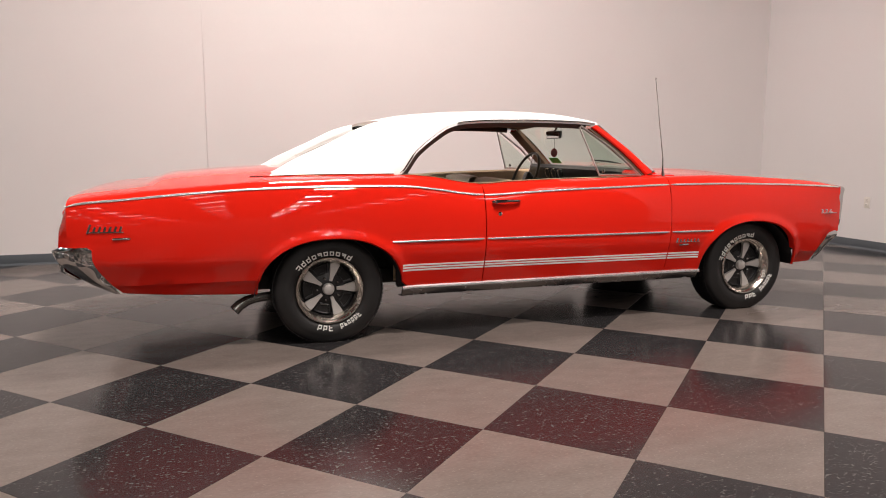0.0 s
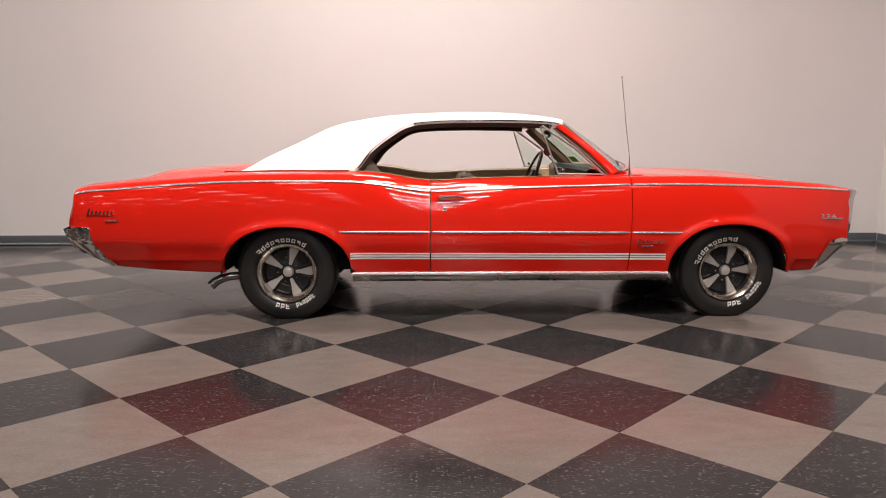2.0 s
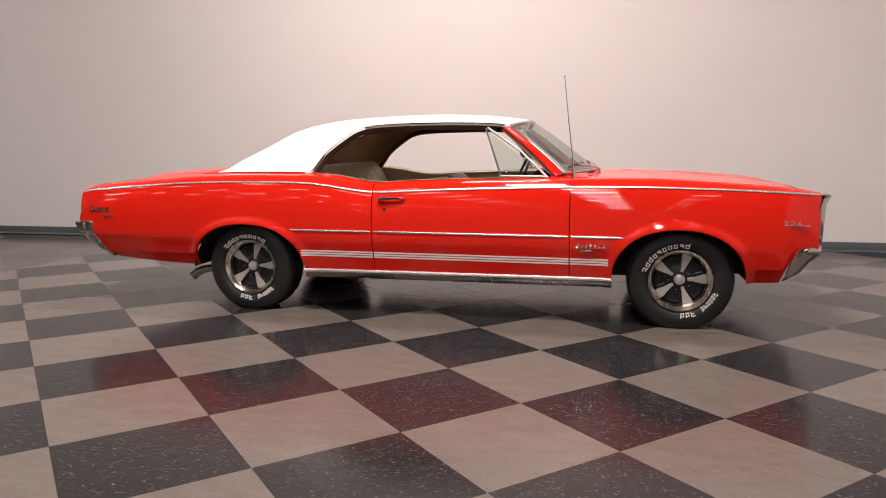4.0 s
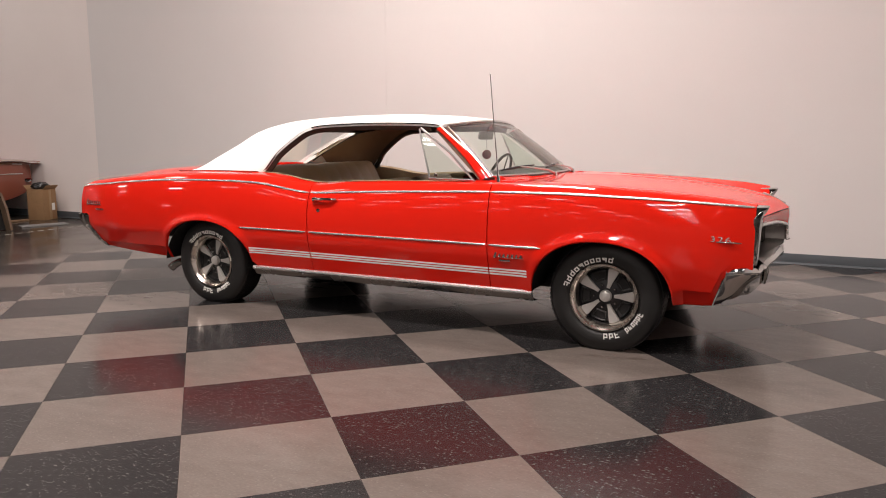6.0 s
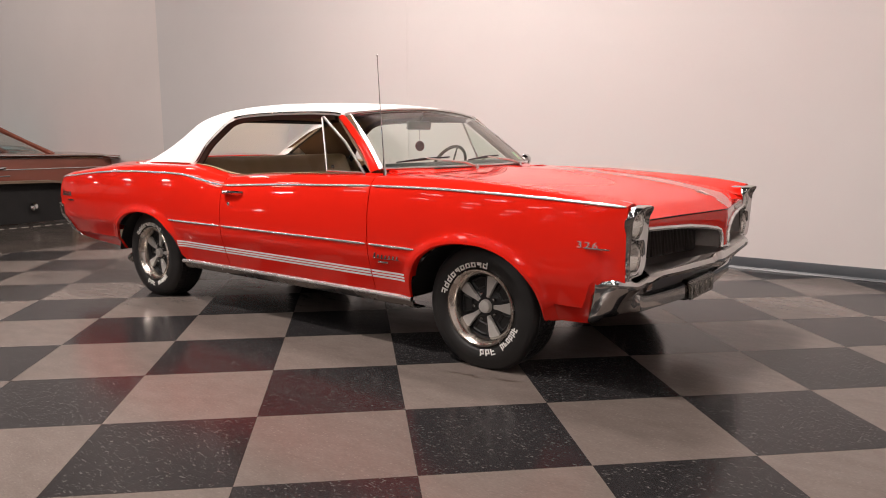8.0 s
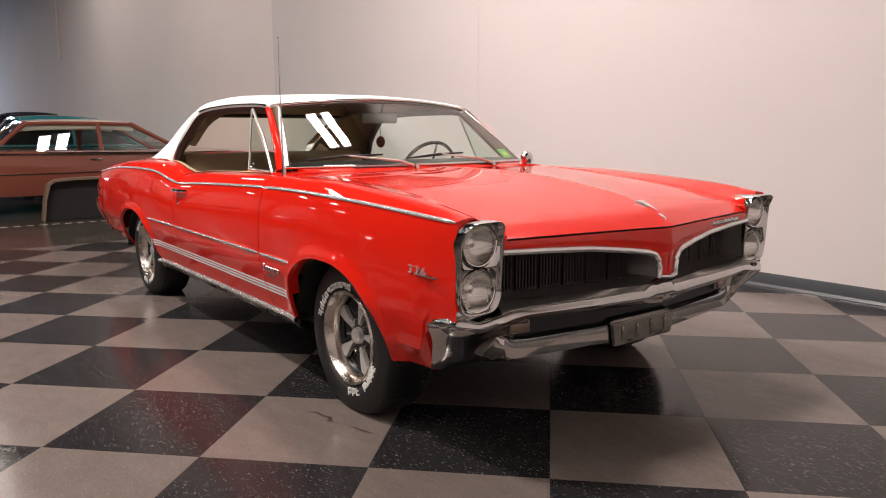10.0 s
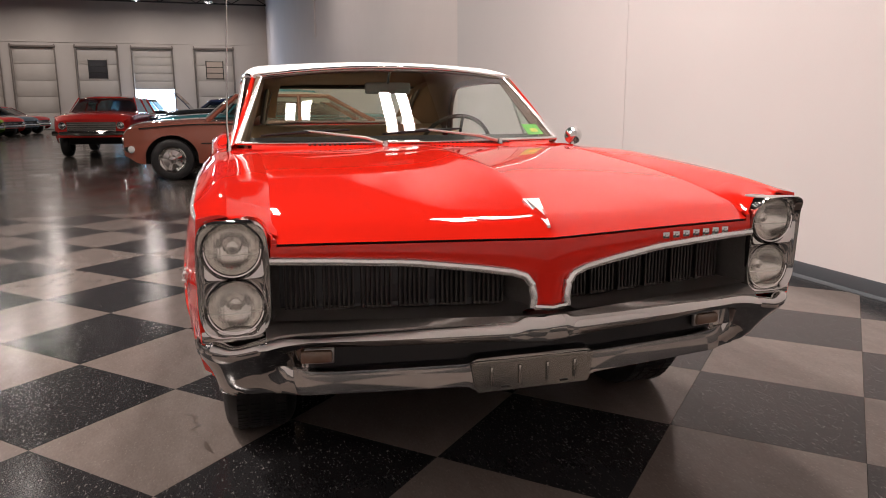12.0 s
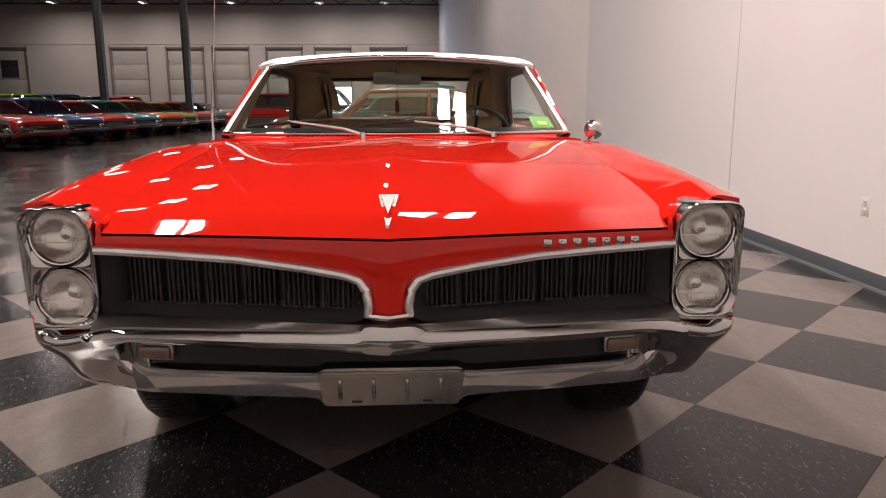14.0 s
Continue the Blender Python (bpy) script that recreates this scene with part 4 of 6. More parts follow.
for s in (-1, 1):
    # black sheet at the slot's back, shade given as colour too
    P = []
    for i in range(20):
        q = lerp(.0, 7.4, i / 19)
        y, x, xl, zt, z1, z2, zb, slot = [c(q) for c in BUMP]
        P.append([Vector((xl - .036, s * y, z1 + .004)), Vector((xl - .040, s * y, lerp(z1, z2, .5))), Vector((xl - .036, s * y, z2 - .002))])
    part("bumper_slot", skin(P), BLACK, bumper, "black sheet standing in for the shade between the bars")
    y0 = .612
    tl = part("turn_lamp", box((2.212, s * y0, .4620), (.02, .100, .036), .009, Euler((0, 0, s * .16)).to_matrix()), AMBER, bumper, "dull amber turn lamp")
    part("lamp_rim", box((2.205, s * y0, .4620), (.016, .112, .044), .006, Euler((0, 0, s * .16)).to_matrix()), GREY_PLASTIC, tl)
    # grey shelf that closes the grille's foot to the bumper
    P = []
    for i in range(25):
        a = lerp(0, .735, i / 24)
        k = min((abs(BUMP[0](q / 20) - a), q / 20) for q in range(0, 190))[1]
        bx, bz = BUMP[1](k), BUMP[3](k)
        P.append([Vector((front_x(max(a, .05)) - .10, s * a, .572)), Vector((front_x(max(a, .05)) - .004, s * a, .568)), Vector((bx - .016, s * a, bz - .001)), Vector((bx - .03, s * a, bz - .03))])
    part("grille_shelf", skin(P), GREY_PLASTIC, car, "silver-grey shelf between grille and bumper", angle=60)
brk = part("plate_bracket", plate([(-.187, .415), (.187, .415), (.187, .408), (.173, .334), (.166, .328), (-.166, .328), (-.173, .334), (-.187, .408)], Matrix(((0, 0, 1, 2.262), (1, 0, 0, 0), (0, 1, 0, 0), (0, 0, 0, 1))), .012, .004), WORN_PLATE, bumper, "empty metal number plate bracket")
for y in (-.130, -.045, .040, .125):
    part("bracket_rib", box((2.276, y, .374), (.008, .010, .056), .004), WORN_PLATE, brk)
for y in (-.088, .092):
    part("bracket_hole", box((2.2745, y, .341), (.004, .026, .007), .002), BLACK, brk)
# valance behind the bumper
part("front_valance", box((2.09, 0, .45), (.10, 1.25, .18), .02), DARK, car, "dark panel behind the bumper")

# rear bumper ends and bar
rear = None
for s in (-1, 1):
    P = []
    ZX = ((.612, -2.665, -2.80), (.600, -2.645, -2.838), (.56, -2.645, -2.826), (.50, -2.628, -2.782), (.44, -2.592, -2.716), (.39, -2.552, -2.640), (.352, -2.515, -2.575))
    fx_, bx_ = Curve(*[(z, a) for z, a, c in ZX]), Curve(*[(z, c) for z, a, c in ZX])
    for q in range(17):
        z = lerp(.612, .352, q / 16)
        xf, xb = fx_(z), bx_(z)
        row = []
        for k in range(9):
            u = k / 8
            x = lerp(xf, xb, u)
            y = side_y(max(x, -2.78), max(z, .3)) + .022 * math.sin(math.pi * min(u * 1.1 + .12, 1)) - .06 * max(0, u - .72)
            row.append(Vector((x, s * y, z)))
        row.append(Vector((row[-1].x - .004, s * (abs(row[-1].y) - .10), z)))
        P.append(row)
    bm = skin(P, (.0, -s * .02, 0))
    if rear is None:
        rear = part("rear_bumper", bm, CHROME, car, "chrome rear bumper wrapping round the corner")
    else:
        part("bumper_end", bm, CHROME, rear)
P = [[Vector((-2.815 + .02 * abs(v) ** 4, v * .80, .60)), Vector((-2.842 + .02 * abs(v) ** 4, v * .80, .57)), Vector((-2.81, v * .80, .48)), Vector((-2.74, v * .79, .43))] for v in [-1 + k / 8 for k in range(17)]]
part("bumper_bar", skin(P, (.02, 0, 0)), CHROME, rear)

# exhaust tip
exh = part("exhaust_pipe", tube([(-1.52, -.66, .264), (-1.74, -.68, .262), (-1.83, -.70, .258), (-1.88, -.714, .248), (-1.92, -.725, .228), (-1.952, -.735, .200)], [.026, .026, .027, .029, .031, .032], 16, cap=False), PIPE_STEEL, car, "turned-down metal exhaust tip")
part("exhaust_bore", tube([(-1.60, -.66, .262), (-1.83, -.70, .258), (-1.88, -.714, .248), (-1.92, -.725, .228), (-1.948, -.7335, .204)], [.022, .023, .025, .027, .028], 14), DARK, exh)

# chassis, wheel wells and engine bay floor keep the inside dark
under = part("chassis", box((-.05, 0, .32), (3.6, 1.10, .10), .03), DARK, car, "dark underbody")
part("floor_pan", box((-.0, 0, .30), (1.9, 1.60, .05), .02), DARK, under)
part("rear_axle", tube([(-1.43, -.62, .29), (-1.43, .62, .29)], .045, 12), DARK, under)
part("front_crossmember", tube([(1.47, -.60, .26), (1.47, .60, .26)], .04, 12), DARK, under)
part("engine_bay", box((1.44, 0, .58), (1.10, .98, .40), .03), DARK, under)
part("trunk_well", box((-2.05, 0, .62), (1.15, .98, .44), .03), DARK, under)
for s in (-1, 1):
    for cx, cz, a, b in ARCHES:
        P = []
        for i in range(25):
            t = math.pi * i / 24
            x, z = cx - (a + .02) * math.cos(t), max(cz - .03 + (b + .05) * math.sin(t), .30)
            P.append([Vector((x, s * y, z)) for y in (.875, .80, .60, .50)])
        part("wheel_well", skin(P), DARK, under)
        bm = bmesh.new()
        bm.faces.new([bm.verts.new(r[-1]) for r in P])
        part("wheel_well", bm, DARK, under)
        # return flange of the front opening
        if cx < 0:
            continue
        P = []
        for i in range(49):
            t = math.pi * i / 48
            x = cx - a * math.cos(t) * .999
            z = arch_z(x) if abs(x - cx) < a else cz
            if z < .42:
                continue
            y = side_y(x, z)
            P.append([Vector((x, s * (y - .004), z + .001)), Vector((x, s * (y - .05), z + .004))])
        part("arch_flange", skin(P), RED, PANELS["quarter_panel" if cx < 0 else "front_fender", s])
for s in (-1, 1):
    part("sill_box", box((-.02, s * .80, .36), (2.0, .05, .13), .01), DARK, under)

# ---------- wheels ----------
def make_wheel(turn):
    """One wheel, its outer face towards -y; turn: degrees by which the tyre's lettering is turned."""
    ax = Euler((math.pi / 2, 0, 0)).to_matrix().to_4x4()      # local z becomes -y
    wheel = part("wheel", turned([(.176, .092), (.166, .080), (.160, .045), (.150, .034), (.118, .036), (.070, .048), (.045, .056), (.0005, .056)], ax, 48), BLACK, car, "five-spoke wheel with black centre")
    prof = [(.182, -.09), (.205, -.112), (.240, -.119), (.280, -.117), (.304, -.104), (.314, -.088), (.3185, -.060), (.319, 0), (.3185, .060), (.314, .088), (.304, .104), (.298, .1085), (.280, .1165), (.262, .1185), (.258, .1205), (.214, .1175), (.208, .113), (.196, .104), (.186, .092)]
    bm = turned(prof, ax, 72)
    for v in bm.verts:
        if v.co.z < -.3045:
            v.co.z = -.3045
    part("tyre", bm, RUBBER, wheel, "black rubber tyre with raised white marks", angle=50)
    bm = bmesh.new()
    for k in range(84):
        for h0 in (-.062, -.020, .020, .062):
            t = k * math.tau / 84 + (h0 > 0) * .03
            if abs(((t - 4.712 + math.pi) % math.tau) - math.pi) < .30:
                continue
            m = ax @ Matrix.Rotation(t, 4, "Z") @ Matrix.Translation((.3195, 0, h0))
            add_box(bm, m.translation, (.005, .017, .032), 0, m.to_3x3())
    part("tread_block", bm, RUBBER, wheel, smooth=False)
    part("trim_ring", turned([(.195, .098), (.197, .110), (.192, .118), (.184, .117), (.176, .108), (.168, .097), (.162, .084), (.158, .060)], ax, 64), RING_STEEL, wheel, "brushed metal trim ring")
    for k in range(5):
        m = ax @ Matrix.Rotation(k * math.tau / 5 + .04, 4, "Z") @ Matrix.Translation((0, 0, .046))
        out = [(.048, -.009), (.080, -.012), (.115, -.021), (.150, -.030), (.157, -.022), (.158, 0), (.157, .022), (.150, .030), (.115, .021), (.080, .012), (.048, .009)]
        part("spoke", plate(out, m, .020, .004), SILVER, wheel)
        m2 = ax @ Matrix.Rotation((k + .5) * math.tau / 5 + .04, 4, "Z") @ Matrix.Translation((.066, 0, .048))
        part("lug_nut", turned([(.0005, .026), (.006, .025), (.009, .018), (.010, .0)], m2, 6), CHROME, wheel)
        # dark windows between the spokes
        m3 = ax @ Matrix.Rotation((k + .5) * math.tau / 5 + .04, 4, "Z") @ Matrix.Translation((0, 0, .037))
        ring = []
        for q in range(9):
            t = (q / 8 - .5) * .62
            ring.append((.138 * math.cos(t), .138 * math.sin(t)))
        for q in range(9):
            t = (.5 - q / 8) * .50
            ring.append((.100 * math.cos(t), .100 * math.sin(t)))
        part("wheel_slot", plate(ring, m3, .004), DARK, wheel)
        part("slot_rim", tube([m3 @ Vector((a * (1.05 if a * a + b * b > .0144 else .94), b * 1.08, .008)) for a, b in ring + ring[:1]], .0055, 6), BLACK, wheel, "raised black rim of a slot")
    part("centre_cap", turned([(.0005, .083), (.020, .082), (.030, .077), (.034, .066), (.036, .050)], ax, 32), SILVER, wheel, "silver centre cap")
    for a0, a1, n in ((146, 54, 10), (-39, -76, 6), (-86, -111, 3)):
        for i in range(n):
            bm = bmesh.new()
            t = radians(turn + lerp(a0, a1, (i + .5) / n))
            w = abs(radians(a1 - a0)) / n * .70
            # each mark a plain hollow block of thin strokes, some of them taller
            tall = .236 if i in (0, 1, 2, n - 1) else .228
            bars = [(-.5, -.26, .204, tall), (-.26, .26, .204, .2098), (.26, .5, .204, .228), (-.26, .26, .222, .228)] if i % 4 else [(-.5, -.26, .204, tall), (-.26, .5, tall - .006, tall), (-.26, .4, .214, .220)]
            for q0, q1, r0, r1 in bars:
                vs = [bm.verts.new(ax @ Vector((r * math.cos(t + w * q), r * math.sin(t + w * q), h))) for h in (.116, .1222) for r, q in ((r0, q0), (r0, q1), (r1, q1), (r1, q0))]
                bm.faces.new(vs[4:])
                for u in range(4):
                    bm.faces.new((vs[u], vs[(u + 1) % 4], vs[4 + (u + 1) % 4], vs[4 + u]))
            bmesh.ops.remove_doubles(bm, verts=bm.verts, dist=.0004)
            part("tyre_mark", bm, LETTER, wheel, smooth=False)
    return wheel


WY, WZ = .742, .3055
w1 = make_wheel(0)
w1.matrix_basis = pose(-1.425, -WY, WZ)
w2 = make_wheel(22)
w2.matrix_basis = pose(1.472, -WY, WZ)
copy_thing(w1, pose(-1.425, WY, WZ, 0, 0, 180))
copy_thing(w2, pose(1.472, WY, WZ, 0, 0, 180))


# ---------- inside the coupe ----------
# roof lining
P = [roof_half(x, -1, 6, 6, .03) + roof_half(x, 1, 6, 6, .03)[::-1][1:] for x in [lerp(.36, -1.0, i / 20) for i in range(21)]]
lining = part("roof_lining", skin(P), HEADLINER, car, "brown cloth roof lining")
for s in (-1, 1):
    P = []
    for i in range(10):
        x = lerp(-.60, -1.45, i / 9)
        col = roof_half(x, s, 6, 0, .035)
        P.append([Vector((p.x, p.y - s * .012, p.z)) for p in col] + [Vector((x, s * .45, col[-1].z - .02))])
    part("quarter_lining", skin(P), HEADLINER, lining)


def cushion(name, x0, x1, z0, z1, y0, y1, pleats, parent, label):
    """A padded back or seat, pleated across; from its foot (x0, z0) to its head (x1, z1)."""
    P = []
    d = Vector((x1 - x0, 0, z1 - z0))
    nrm = Vector((d.z, 0, -d.x)).normalized()
    n = 72
    for i in range(n + 1):
        v = i / n
        y = lerp(y0, y1, v)
        e = min(v, 1 - v) * (y1 - y0)
        puff = .035 * (1 - math.exp(-e / .03)) + .010 * abs(math.sin(math.pi * pleats * v)) ** .7
        row = []
        for k in range(13):
            u = k / 12
            f = math.sin(math.pi * min(max(u, .02), .98)) ** .35
            row.append(Vector((x0, y, z0)) + d * u + nrm * (puff * f + .02 * math.sin(math.pi * u)))
        top = row[-1]
        row += [top + Vector((-.03, 0, .012)), top + Vector((-.07, 0, .002)), top + Vector((-.10, 0, -.06)), Vector((x0 - .10, y, z0))]
        P.append(row)
    return part(name, skin(P), TAN, parent, label, angle=60)


rs = cushion("rear_seat", -.80, -.975, .52, .990, -.68, .68, 9, car, "tan pleated vinyl rear bench")
part("seat_cushion", box((-.60, 0, .47), (.50, 1.22, .16), .05), TAN, rs)
for s in (-1, 1):
    fs = cushion("front_seat", .02, -.17, .50, .895, s * .33 - .27, s * .33 + .27, 5, car, "tan pleated vinyl front seat")
    part("seat_cushion", box((.27, s * .33, .45), (.52, .54, .16), .05), TAN, fs)
P = [[Vector((x, v * .56, .945 - .012 * (v * v))) for v in [-1 + k / 5 for k in range(11)]] for x in (-1.02, -1.2, -1.4, -1.62)]
part("parcel_shelf", skin(P, (0, 0, -.02)), TAN, car, "tan shelf under the rear window")
for s in (-1, 1):
    P = []
    for i in range(24):
        x = lerp(-1.02, .74, i / 23)
        zt = Z_TOP(x) + .003
        P.append([Vector((x, s * (Y_TOP(x) - .004), zt)), Vector((x, s * .755, zt + .002)), Vector((x, s * .742, zt - .012)), Vector((x, s * .735, zt - .10)), Vector((x, s * .72, .55)), Vector((x, s * .73, .32))])
    trim = part("door_trim", skin(P), TAN, car, "tan interior door trim")
    part("arm_rest", box((.05, s * .70, .66), (.34, .06, .05), .02), TAN, trim)
# dashboard with three round dials
P = []
for k in range(21):
    v = -1 + k / 10
    y = v * .72
    xb = .90 - .17 * abs(v) ** 2.2
    P.append([Vector((xb, y, .958)), Vector((lerp(xb, .56, .5), y, .980)), Vector((.575, y, .982)), Vector((.545, y, .960)), Vector((.55, y, .90)), Vector((.60, y, .78)), Vector((.64, y, .66)), Vector((.80, y, .60))])
dash = part("dashboard", skin(P), BLACK, car, "black padded dashboard with round dials")
for y in (.16, .27, .38):
    m = Matrix.Translation((.553, y, .918)) @ Euler((0, -math.pi / 2 - .25, 0)).to_matrix().to_4x4()
    dial = part("dial", turned([(.040, -.01), (.041, .012), (.036, .012), (.034, .004)], m, 28), CHROME, dash, "round chrome-rimmed dial")
    part("dial_face", turned([(.034, .004), (.0005, .004)], m, 28), BLACK, dash)
part("dash_strip", box((.560, -.25, .885), (.012, .80, .016), .003), CHROME, dash)
# steering wheel
m = Matrix.Translation((.34, .37, .895)) @ Euler((0, -1.15, 0)).to_matrix().to_4x4()
ringp = [m @ Vector((.195 * math.cos(k * math.tau / 48), .195 * math.sin(k * math.tau / 48), 0)) for k in range(49)]
sw = part("steering_wheel", tube(ringp, .011, 10, cap=False), mat("wheel_rim_plastic", (.09, .075, .055), .35, vary=.1), car, "thin-rimmed brown steering wheel", angle=70)
part("column", tube([m @ Vector((0, 0, -.02)), m @ Vector((0, 0, -.40))], .03, 14), BLACK, sw)
for a in (0.1, math.pi - .1):
    part("wheel_spoke", tube([m @ Vector((.03 * math.cos(a), .03 * math.sin(a), -.025)), m @ Vector((.195 * math.cos(a), .195 * math.sin(a), 0))], .009, 8, .5), CHROME, sw)
part("horn_cap", turned([(.0005, .004), (.035, 0), (.045, -.02), (.04, -.045)], m, 24), BLACK, sw)
# mirror, hanging disc, visors
mir = part("inner_mirror", box((.400, -.005, 1.213), (.022, .235, .058), .012, Euler((0, .12, 0)).to_matrix()), MIRROR_BACK, car, "interior mirror")
part("mirror_stem", tube([(.402, -.005, 1.232), (.43, -.003, 1.275), (.44, 0, 1.305)], .008, 8), CHROME, mir)
part("mirror_face", box((.3875, -.005, 1.2115), (.004, .215, .044), .001, Euler((0, .12, 0)).to_matrix()), CHROME, mir)
part("mirror_cord", tube([(.405, -.005, 1.185), (.405, -.005, 1.115)], .0015, 6), BLACK, mir)
fr = part("hanging_disc", turned([(.0005, .004), (.030, .004), (.033, 0), (.030, -.004), (.0005, -.004)], Matrix.Translation((.405, -.005, 1.080)) @ Euler((math.pi / 2, 0, .30)).to_matrix().to_4x4(), 24), mat("dark_red_disc", (.22, .02, .018), .45, vary=.15, scale=60), mir, "dark red hanging disc")
# wipers
for y0, y1 in ((-.14, -.64), (.40, -.12)):
    piv = screen(0, y0 / .752, .02) + Vector((.012, 0, -.004))
    tip = screen(.16, (y1 + .16) / .752, .012)
    wp = part("wiper", tube([piv, piv.lerp(tip, .25) + Vector((.012, 0, .012)), tip], [.008, .006, .004], 8), SILVER, car, "silver wiper arm with black blade")
    b0, b1 = screen(.10, (y1 - .02) / .752, .008), screen(.16, (y1 + .36) / .752, .008)
    part("wiper_blade", tube([b0, b0.lerp(b1, .5) + Vector((.006, 0, .004)), b1], [.004, .008, .004], 8), BLACK, wp)
    part("wiper_pivot", turned([(.0005, .024), (.011, .022), (.014, .0)], Matrix.Translation(piv + Vector((0, 0, -.01))), 14), CHROME, wp)
# inspection sticker low in the screen
P = [[screen(u, v, -.012) for v in (.80, .86, .93)] for u in (.06, .13, .21)]
part("windscreen_sticker", skin(P), mat("green_paper", (.16, .55, .08), .6, vary=.12, scale=50), glass, "green inspection sticker")
P = [[screen(u, v, -.008) for v in (.84, .90)] for u in (.10, .15)]
part("sticker_panel", skin(P), mat("yellow_paper", (.72, .66, .12), .6, vary=.1, scale=50), glass)
# aerial on the fender
ae = part("aerial", tube([(.812, -.795, .925), (.810, -.795, .952), (.806, -.796, .985), (.803, -.797, 1.05)], [.011, .010, .006, .0045], 10), CHROME, car, "telescopic metal aerial")
part("aerial_rod", tube([(.803, -.797, 1.05), (.772, -.784, 1.30), (.743, -.769, 1.562)], [.0038, .003, .0022], 8), DULL_CHROME, ae)
part("aerial_tip", turned([(.0005, .006), (.0045, .003), (.0045, -.003), (.0005, -.006)], Matrix.Translation((.743, -.769, 1.565)), 10), DULL_CHROME, ae)
# round mirror on the driver's door
m = Matrix.Translation((.665, .905, .972)) @ Euler((0, math.pi / 2, -.1)).to_matrix().to_4x4()
part("door_mirror", turned([(.0005, .032), (.026, .026), (.042, .008), (.045, -.008), (.041, -.008), (.0005, -.006)], m, 28), CHROME, PANELS["door", 1], "round chrome door mirror")
part("mirror_foot", tube([(.675, .895, .94), (.69, .875, .915), (.70, .855, .90)], [.012, .010, .022], 10), CHROME, PANELS["door", 1])


# ---------- the hall: far wall with dock doors ----------
DOORS = (-29.4, -26.1, -18.35, -14.7, -11.72, -8.2, -5.0, -1.3)
DW, DH = 2.32, 4.88
OPEN_DOOR = -5.0


def far_wall():
    """The far wall, in piers and a lintel between its door openings."""
    th = tagged(new("wall_far"), "tall painted block wall with dock doors", "wall", kind="structure")
    cuts = sorted(DOORS)
    y = YF - .2
    for c in cuts + [None]:
        y1 = (c - DW / 2) if c is not None else HY + .2
        if y1 - y > .05:
            part("wall_pier", box((XF - .15, (y + y1) / 2, CEIL / 2), (.3, y1 - y, CEIL)), WALL_HALL, th, smooth=False)
        if c is not None:
            part("wall_lintel", box((XF - .15, c, (DH + CEIL) / 2), (.3, DW, CEIL - DH)), WALL_HALL, th, smooth=False)
            y = c + DW / 2
    part("wall_ledge", box((XF + .02, (YF + HY) / 2, DH + .32), (.05, HY - YF, .04), .01), WALL_HALL, th)


far_wall()
GLOW = glow_mat("daylight_backdrop", (0.55, 0.72, 1.0), 9.0)
WINDOW_DARK = mat("dark_pane", (.05, .05, .055), .25, vary=.2, scale=3)
WINDOW_LIT = glow_mat("lit_pane", (.45, .36, .30), .10)
for i, c in enumerate(DOORS):
    d = tagged(new("door_%d" % (i + 1)), "pale panelled overhead dock door" if c != OPEN_DOOR else "overhead dock door raised partway to daylight", "door", kind="structure")
    low = 2.40 if c == OPEN_DOOR else 0.0
    n = 5
    for k in range(n):
        z0, z1 = lerp(low, DH, k / n), lerp(low, DH, (k + 1) / n)
        part("door_panel", box((XF - .12, c, (z0 + z1) / 2), (.06, DW - .06, z1 - z0 - .02), .012), DOOR_PAINT, d)
    part("door_sheet", box((XF - .17, c, (low + DH) / 2), (.03, DW - .02, DH - low)), DOOR_PAINT, d, smooth=False)
    for s in (-1, 1):
        part("door_track", box((XF + .04, c + s * (DW / 2 + .04), DH / 2 + .1), (.08, .07, DH + .2), .01), DOOR_TRIM, d)
    part("door_head", box((XF + .05, c, DH + .06), (.10, DW + .2, .12), .02), DOOR_TRIM, d)
    if c in (-8.2, -1.3, -26.1):
        part("door_window", box((XF - .085, c, 3.62), (.03, 1.02, 1.06), .01), WINDOW_LIT if c == -1.3 else WINDOW_DARK, d)
        for s in (-1, 1):
            part("window_bar", box((XF - .062, c + s * .52, 3.62), (.03, .05, 1.16), .006), STEEL, d)
        for dz in (-.53, -.18, .18, .53):
            part("window_bar", box((XF - .062, c, 3.62 + dz), (.03, 1.08, .04), .006), STEEL, d)
bm = box((XF - .9, OPEN_DOOR, 1.6), (.1, 3.4, 3.4))
tagged(part("backdrop", bm, GLOW, smooth=False), "bright daylight outside the raised door", "backdrop", kind="structure")

